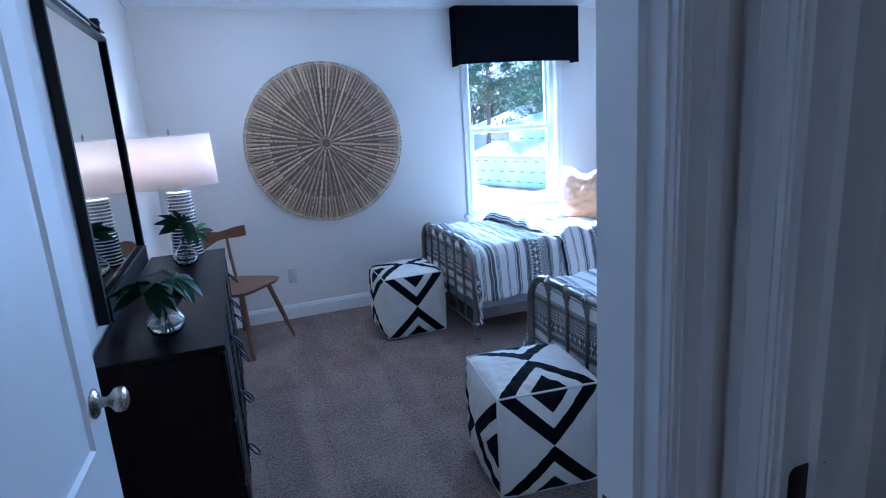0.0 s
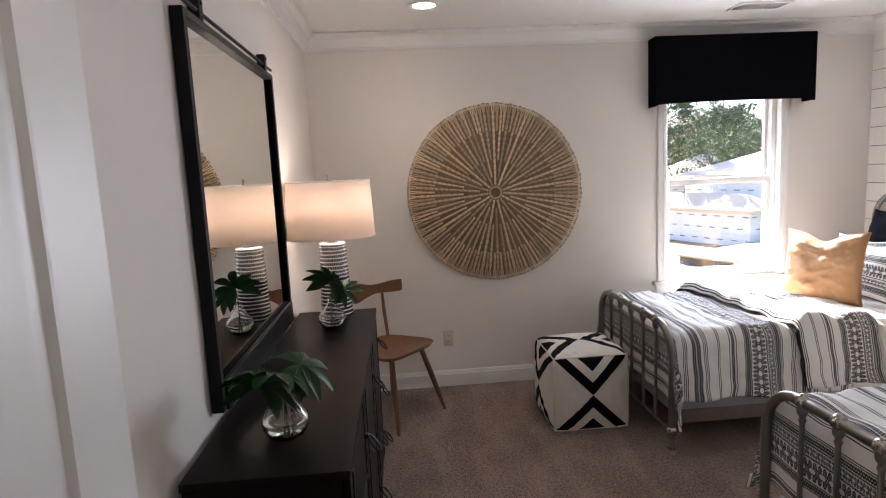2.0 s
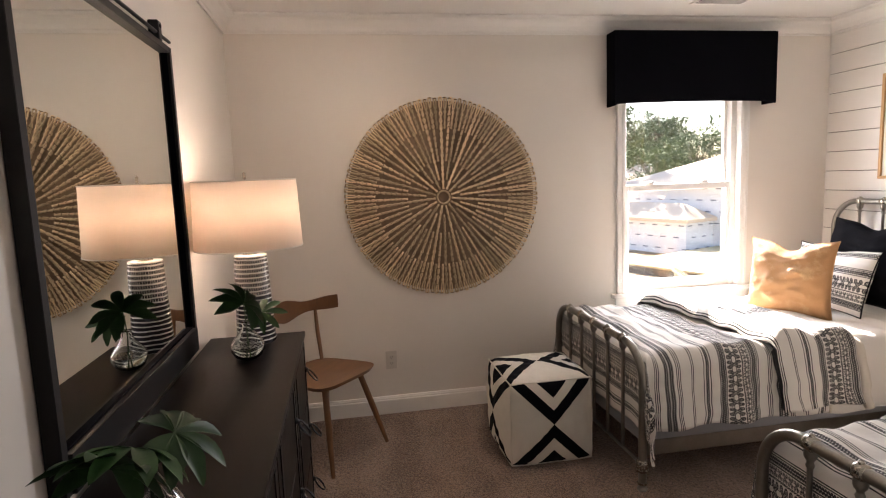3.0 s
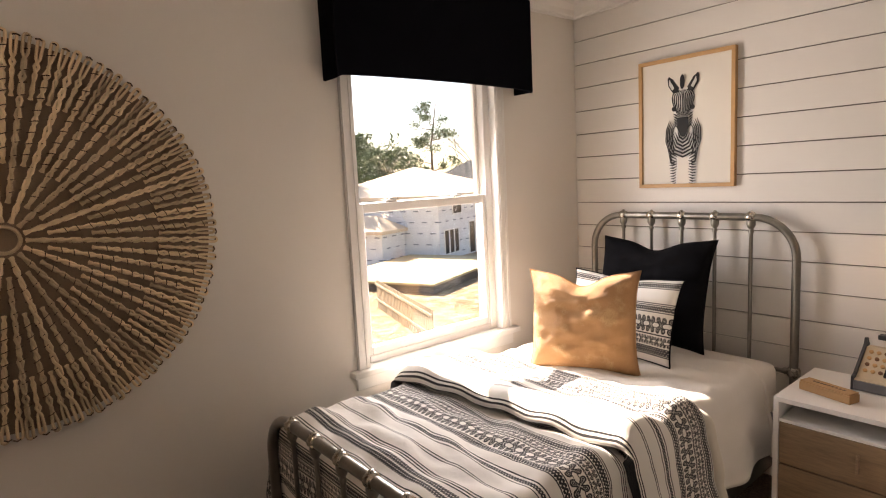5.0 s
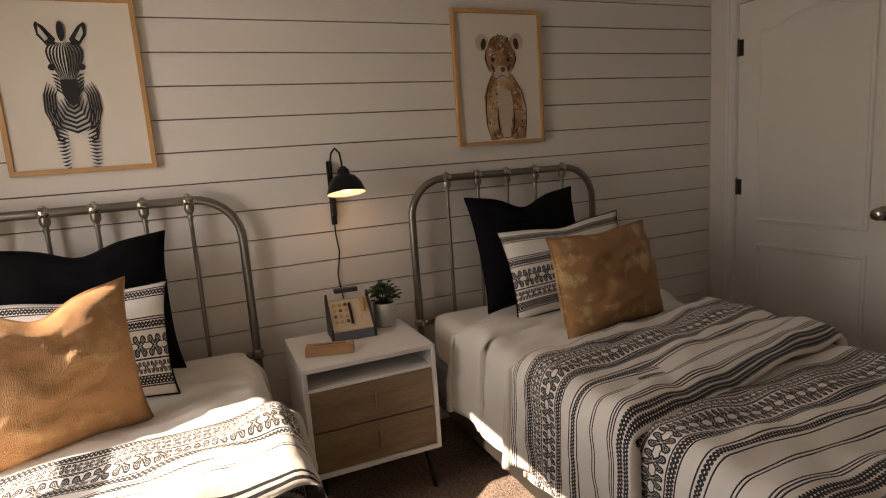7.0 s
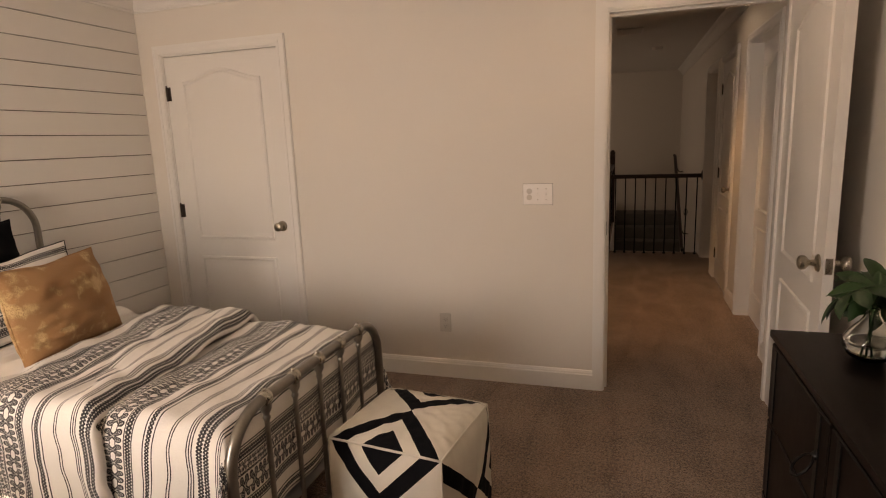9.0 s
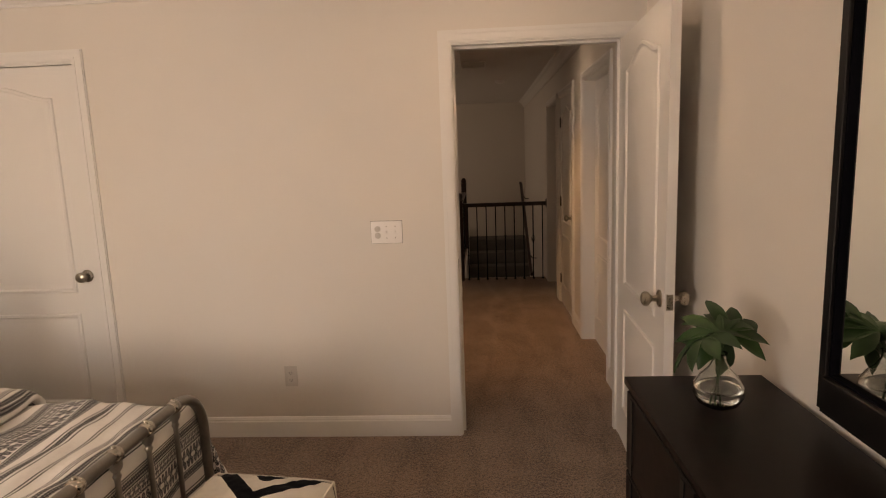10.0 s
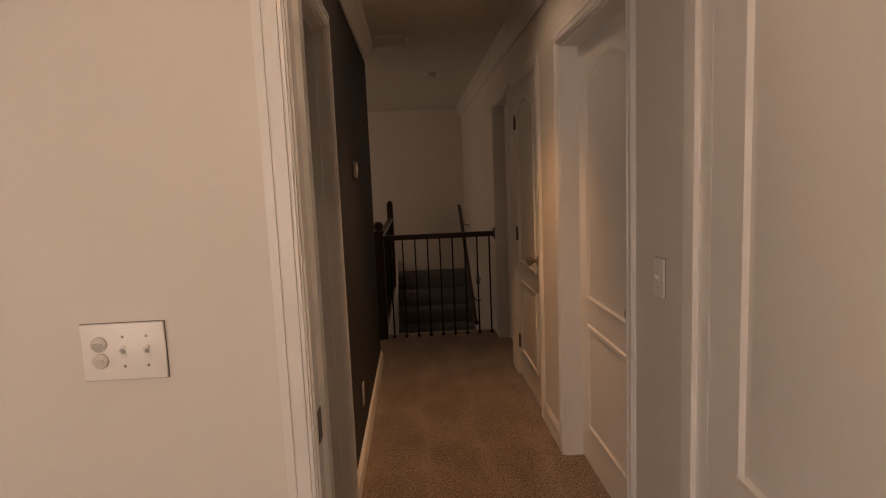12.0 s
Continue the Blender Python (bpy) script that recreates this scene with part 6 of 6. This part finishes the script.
tube(bm, [(0, -5.95, 1.06), (0, -5.80, 1.05), (0, -4.2, -.10), (0, -4.05, -.12)], .024, 10)
part("rail", bm, RAILWOOD, hr, smooth=radians(50))
for y, z in ((-5.6, .90), (-4.5, .11)):
    bm = bmesh.new()
    tube(bm, [(-.108, y, z - .08), (-.05, y, z - .08), (-.01, y, z - .012)], .007, 8)
    part("bracket", bm, BRONZE, hr, smooth=True)
bm = bmesh.new()
box(bm, (.60, ENDY, -.30), (3.1, -3.32, 0))
structure("floor_loft", bm, CARPET, "beige carpeted loft floor")
bm = bmesh.new()
box(bm, (W, -3.335, -.32), (.60, -3.3205, -.001))
box(bm, (.585, -6.28, -.32), (.5995, -3.335, -.001))
structure("stairwell_fascia", bm, TRIM, "white painted stairwell edge board")
bm = bmesh.new()
box(bm, (W, ENDY, -3.0), (3.1, -3.3, -2.9))
structure("floor_below", bm, CARPET, "beige carpet on the floor below")
bm = bmesh.new()
box(bm, (W, -3.32, -3.0), (3.1, -3.30, -.3))
structure("wall_stairwell", bm, WALL)

# ---- outdoors ----
GZ = -3.1


def ground_material():
    m, b = begin("bare_clay_and_straw")
    vec, x, y, z = coords()
    n1, n2, n3 = noise_tex(vec, .35, 4), noise_tex(vec, 2.2, 5), noise_tex(vec, 14, 4)
    f = ((n1 * .4 + n2 * .5 + n3 * .4 - .65) * 2.4 + .5).max(0).min(1)
    c = mixc(f, (.15, .085, .045), (.52, .38, .22))
    c = mixc(((n2 - .52) * 8).max(0).min(1) * .6, c, (.50, .43, .32))
    link(c, b.inputs["Base Color"])
    b.inputs["Roughness"].default_value = 1
    link(bump(n2 + n3 * .4, 1.0, .25), b.inputs["Normal"])
    return m


bm = bmesh.new()
box(bm, (-600, 5.2, GZ - 1), (900, 1500, GZ))
structure("ground", bm, ground_material(), "bare ochre clay strewn with straw on a building site")


def wrap_material():
    m, b = begin("white_house_wrap")
    vec, x, y, z = coords()
    row = (z / .62).frac()
    col = ((x + y) / .85 + (z / .62).op("FLOOR") * .37).frac()
    mark = row.near(.5, .05) * col.lt(.42)
    seam = row.lt(.02)
    n = noise_tex(vec, 1.2, 3)
    c = mixc(mark.max(seam * .3), (.70, .70, .72), (.10, .12, .16))
    link(mixc(n * .25, c, (.5, .5, .52)), b.inputs["Base Color"])
    b.inputs["Roughness"].default_value = .6
    return m


WRAP = wrap_material()
OSB = plain("roof_board", (.62, .50, .38), .85, var=.12, scale=.8, fine=9, bumps=.2, bdist=.02)
SHINGLE = plain("grey_shingle", (.030, .035, .042), .95, var=.2, scale=1, fine=12)
CONC = plain("straw_covered_slab", (.44, .37, .22), .9, var=.06, scale=.8, fine=9)
BLOCK = plain("dark_block", (.10, .085, .07), .9, var=.3, scale=3, fine=20)
WINDARK = plain("dark_opening", (.015, .016, .02), .3, var=.1)
BARK = plain("pine_bark", (.14, .095, .065), .95, var=.3, scale=3, fine=20)
PINE = plain("pine_needles", (.080, .115, .045), .9, var=.3, scale=.6, fine=6, objrand=.3)
TWIG = plain("bare_twigs", (.19, .145, .12), .95, var=.2, scale=.6, fine=6)
LUMBER = plain("lumber", (.34, .27, .19), .8, var=.15, scale=3, fine=20)


def hip_roof(bm, x0, x1, y0, y1, z0, z1, over=.45):
    x0, x1, y0, y1 = x0 - over, x1 + over, y0 - over, y1 + over
    w, d = x1 - x0, y1 - y0
    k = min(w, d) / 2
    a = [bm.verts.new(p) for p in ((x0, y0, z0), (x1, y0, z0), (x1, y1, z0), (x0, y1, z0))]
    b = [bm.verts.new(p) for p in ((x0, y0, z0 - .18), (x1, y0, z0 - .18), (x1, y1, z0 - .18), (x0, y1, z0 - .18))]
    if w >= d: r = [bm.verts.new((x0 + k, y0 + k, z1)), bm.verts.new((x1 - k + .01, y0 + k, z1))]
    else: r = [bm.verts.new((x0 + k, y0 + k, z1)), bm.verts.new((x0 + k, y1 - k + .01, z1))]
    if w >= d: fs = ((a[0], a[1], r[1], r[0]), (a[1], a[2], r[1]), (a[2], a[3], r[0], r[1]), (a[3], a[0], r[0]))
    else: fs = ((a[0], a[1], r[0]), (a[1], a[2], r[1], r[0]), (a[2], a[3], r[1]), (a[3], a[0], r[0], r[1]))
    for f in fs: bm.faces.new(f)
    for k in range(4): bm.faces.new((a[k], b[k], b[(k + 1) % 4], a[(k + 1) % 4]))
    bm.faces.new(b[::-1])


def house(at, turn, boxes, roofs, wins, label, wallm=WRAP, roofm=OSB):
    h = thing("unfinished_house", (*at, GZ), label, "house", "unfinished houses", turn)
    bm = bmesh.new()
    for b in boxes: box(bm, *b)
    part("wall", bm, wallm, h)
    for r in roofs:
        bm = bmesh.new()
        hip_roof(bm, *r)
        part("roof", bm, roofm, h)
    for (x0, x1, z0, z1, face) in wins:
        bm = bmesh.new()
        if face == "S": box(bm, (x0, -.02, z0), (x1, .05, z1))
        else: box(bm, (-.02, x0, z0), (.05, x1, z1))
        w = part("window", bm, WINDARK, h, "dark window opening")
        bm = bmesh.new()
        t = .07
        for a, b in (((x0 - t, z0 - t), (x1 + t, z0)), ((x0 - t, z1), (x1 + t, z1 + t)), ((x0 - t, z0), (x0, z1)), ((x1, z0), (x1 + t, z1))):
            if face == "S": box(bm, (a[0], -.05, a[1]), (b[0], .03, b[1]))
            else: box(bm, (-.05, a[0], a[1]), (.03, b[0], b[1]))
        part("frame", bm, TRIM, w)
    return h


house((20.5, 26.9), 20, [((0, 0, 0), (9, 8.5, 3.65)), ((-2.2, 2.3, 0), (-.01, 9.5, 1.9))], [(0, 9, 0, 8.5, 3.66, 5.35, .5), (-2.2, -.5, 2.3, 9.5, 1.92, 2.7, .35)],
      [(.55, 1.0, .35, 1.65, "S"), (1.12, 1.57, .35, 1.65, "S"), (1.69, 2.14, .35, 1.65, "S"), (3.5, 4.2, .05, 1.9, "S"), (4.9, 5.6, .7, 1.8, "S"), (1.6, 2.6, 2.55, 3.0, "S")],
      "unfinished house in white sheeting with a bare board roof")
house((33, 34), 30, [((0, 0, 0), (10, 8, 3.4))], [(0, 10, 0, 8, 3.4, 6.0, .5)], [(1, 2, .8, 2.2, "S"), (4, 5, .8, 2.2, "S"), (3, 4, .8, 2.2, "W")], "farther house with a dark shingled roof", WRAP, SHINGLE)
house((9.5, 47), 12, [((0, 0, 0), (9, 9, 2.7))], [(0, 9, 0, 9, 2.7, 4.6, .5)], [(1, 2, .8, 2.0, "S"), (4, 5, .8, 2.0, "S"), (6.5, 7.5, .8, 2.0, "S")], "farther house under construction, wrapped in white sheeting")
house((22, 47), -8, [((0, 0, 0), (11, 9, 2.8))], [(0, 11, 0, 9, 2.8, 5.0, .5)], [(1, 2, .8, 2.0, "S"), (4, 5, .8, 2.0, "S")], "farther house under construction, with a pale roof")

slab = thing("raised_slab", (14.6, 20.2, GZ), "pale concrete slab on a low dark block wall", "foundation", turn=22)
bm = bmesh.new()
box(bm, (0, 0, 0), (7.5, 5.6, .34))
part("block_wall", bm, BLOCK, slab)
bm = bmesh.new()
box(bm, (-.1, -.1, .341), (7.6, 5.7, .44), .02)
part("slab", bm, CONC, slab)
fence = thing("site_fence", (10.1, 14.6, GZ), "low slatted wooden fence on the building site", "fence", turn=72)
for k in range(34):
    bm = bmesh.new()
    box(bm, (k * .17, 0, 0), (k * .17 + .09, .025, 1.05))
    part("slat", bm, LUMBER, fence)
for z in (.3, .85):
    bm = bmesh.new()
    box(bm, (-.05, .026, z), (5.8, .066, z + .07))
    part("rail", bm, LUMBER, fence)
rnd = random.Random(8)
for k in range(7):
    x, y = rnd.uniform(5, 12), rnd.uniform(20, 40)
    st2 = thing("lumber_stack", (x, y, GZ), "stack of sawn lumber lying on the clay", "lumber", "lumber stacks", rnd.uniform(-20, 20))
    for r in range(rnd.randint(2, 4)):
        bm = bmesh.new()
        for c in range(6): box(bm, (0, c * .16, r * .11 + .05), (2.4 + rnd.uniform(-.2, .3), c * .16 + .14, r * .11 + .14))
        part("course", bm, LUMBER if r % 2 else BLOCK, st2)


def pine(x, y, h, seed, crown=.45, label="tall slender pine with a high tufted crown"):
    rnd = random.Random(seed)
    t = thing("pine_tree", (x, y, GZ), label, "tree", "pine trees")
    bm = bmesh.new()
    pts = [(rnd.uniform(-.1, .1) * k, rnd.uniform(-.1, .1) * k, h * k / 6) for k in range(7)]
    tube(bm, pts, [.22 * (1 - k / 7.5) for k in range(7)], 7)
    tufts = []
    for k in range(26):
        zz = h * (1 - crown * rnd.random() ** 1.1)
        a, r = rnd.uniform(0, 6.28), rnd.uniform(.4, 1.0) * h * .13 * (1.25 - zz / h) * 3.2
        e = (r * math.cos(a), r * math.sin(a), zz + r * .25)
        tube(bm, [(0, 0, zz - .2), (e[0] * .5, e[1] * .5, zz), e], [.06, .04, .02], 4)
        tufts.append((e, rnd.uniform(.5, 1.0)))
    part("trunk", bm, BARK, t, smooth=True)
    leaf_cloud(t, tufts, 120, rnd, PINE, .20)
    return t


def leaf_cloud(parent, tufts, per, rnd, mat, sz):
    vs, fs = [], []
    for (c, r) in tufts:
        for _ in range(per):
            d = Vector((rnd.gauss(0, 1), rnd.gauss(0, 1), rnd.gauss(0, .6)))
            p = Vector(c) + d * r * .45
            o = Vector((rnd.gauss(0, 1), rnd.gauss(0, 1), rnd.gauss(0, 1))).normalized() * sz
            q = Vector((rnd.gauss(0, 1), rnd.gauss(0, 1), rnd.gauss(0, 1))).normalized() * sz
            i = len(vs)
            vs += [p - o, p + o * .6 + q * .5, p + q]
            fs.append((i, i + 1, i + 2))
    me = bpy.data.meshes.new("crown")
    me.from_pydata(vs, [], fs)
    me.materials.append(mat)
    ob = new("crown", me)
    ob.parent = parent
    return ob


pine(38.5, 49.5, 12.2, 1, .62)
pine(17.5, 38.0, 9.5, 2, .5)
pine(29.5, 52, 10.0, 3, .5)
for k, (x, y, h) in enumerate(((12, 58, 12), (14.5, 56, 11), (17, 60, 12.5), (20, 58, 11.5), (22.5, 61, 12.5), (25.5, 59, 12), (33, 56, 9), (36, 62, 10))): pine(x, y, h, 20 + k, .45)


def bushy(x, y, h, w, seed, mat, label):
    rnd = random.Random(seed)
    t = thing("round_tree", (x, y, GZ), label, "tree")
    bm = bmesh.new()
    tube(bm, [(0, 0, 0), (.1, 0, h * .4), (0, .1, h * .7)], [.3, .22, .1], 7)
    tufts = []
    for k in range(46):
        a, r, zz = rnd.uniform(0, 6.28), w * rnd.random() ** .6, h * rnd.uniform(.42, .95)
        r *= (1 - abs(zz / h - .62) * 1.3)
        e = (r * math.cos(a), r * math.sin(a), zz)
        tube(bm, [(0, 0, h * .35), (e[0] * .5, e[1] * .5, zz * .8), e], [.08, .05, .02], 4)
        tufts.append((e, rnd.uniform(.7, 1.3)))
    part("trunk", bm, BARK, t, smooth=True)
    leaf_cloud(t, tufts, 90, rnd, mat, .20)


bushy(27.5, 43, 7.6, 4.2, 5, PINE, "broad dark evergreen tree")
bushy(24.2, 42, 6.6, 3.4, 6, PINE, "broad dark evergreen tree, smaller")


def bare(x, y, h, seed, parent_name="bare_tree"):
    rnd = random.Random(seed)
    t = thing(parent_name, (x, y, GZ), "leafless grey winter tree with fine branches", "tree", "bare trees")
    bm = bmesh.new()

    def grow(p, d, ln, r, depth):
        q = p + d * ln
        tube(bm, [p, (p + q) / 2 + Vector((rnd.gauss(0, .05), rnd.gauss(0, .05), 0)) * ln, q], [r, r * .85, r * .65], 4 if depth < 2 else 3, caps=False)
        if depth >= 5: return
        for _ in range(3 if depth < 4 else 4):
            nd = (d + Vector((rnd.gauss(0, .5), rnd.gauss(0, .5), rnd.gauss(.1, .25)))).normalized()
            grow(q, nd, ln * rnd.uniform(.6, .82), r * .58, depth + 1)
    grow(Vector((0, 0, 0)), Vector((0, 0, 1)), h * .28, .20, 0)
    part("branches", bm, TWIG, t)


for k, (x, y, h) in enumerate(((44, 47, 12.5), (47.5, 45, 11.5), (52, 44, 12), (57, 41, 12))): bare(x, y, h, 60 + k)


def woods(name, n, area, seed, hts, label):
    """Far woods: thin trunks with ragged crowns, in one mesh."""
    rnd = random.Random(seed)
    vs, fs, mi = [], [], []
    for _ in range(n):
        x, y = area(rnd)
        h = rnd.uniform(*hts)
        r = rnd.uniform(.12, .22)
        i = len(vs)
        for z, rr in ((0, r), (h, r * .3)):
            for k in range(4): vs.append((x + rr * math.cos(k * 1.57), y + rr * math.sin(k * 1.57), GZ + z))
        for k in range(4): fs.append((i + k, i + (k + 1) % 4, i + 4 + (k + 1) % 4, i + 4 + k)), mi.append(0)
        green = rnd.random() < .5
        for _ in range(150 if green else 110):
            zz = h * rnd.uniform(.45 if green else .3, 1.03)
            d = Vector((rnd.gauss(0, .8), rnd.gauss(0, .8), 0)) * (1.35 - zz / h) * 1.9
            s = .28 if green else .5
            i = len(vs)
            p = Vector((x, y, GZ + zz)) + d
            vs += [p, p + Vector((rnd.gauss(0, s), rnd.gauss(0, s), rnd.gauss(.1, s))), p + Vector((rnd.gauss(0, s), rnd.gauss(0, s), rnd.gauss(.1, s))) * (1 if green else .12)]
            fs.append((i, i + 1, i + 2)), mi.append(1 if green else 2)
    me = bpy.data.meshes.new(name)
    me.from_pydata(vs, [], fs)
    for mt in (BARK, PINE, TWIG): me.materials.append(mt)
    me.polygons.foreach_set("material_index", mi)
    tagged(new(name, me), label, "woods", kind="stuff")


woods("far_woods", 230, lambda r: (r.uniform(2, 48), r.uniform(64, 84)), 77, (7, 10.5), "far belt of bare and evergreen trees")
woods("far_woods_east", 170, lambda r: (r.uniform(60, 105), r.uniform(4, 62)), 78, (8, 12), "far belt of bare trees beyond the building site")

# ---- shiplap boards ----
wall_east = bpy.data.objects["wall_east"]
pitch = 0.1302
edges = [0.0] + [0.243 + pitch * k for k in range(-1, 17)]
edges = sorted({max(0.0, e) for e in edges}) + [H]
for z0, z1 in zip(edges, edges[1:]):
    if z1 - z0 < .01: continue
    bm = bmesh.new()
    box(bm, (SHIPX, S + .001, z0 + .0024), (E, N - .001, z1 - .0024), .001)
    part("shiplap_board", bm, SHIP, wall_east)
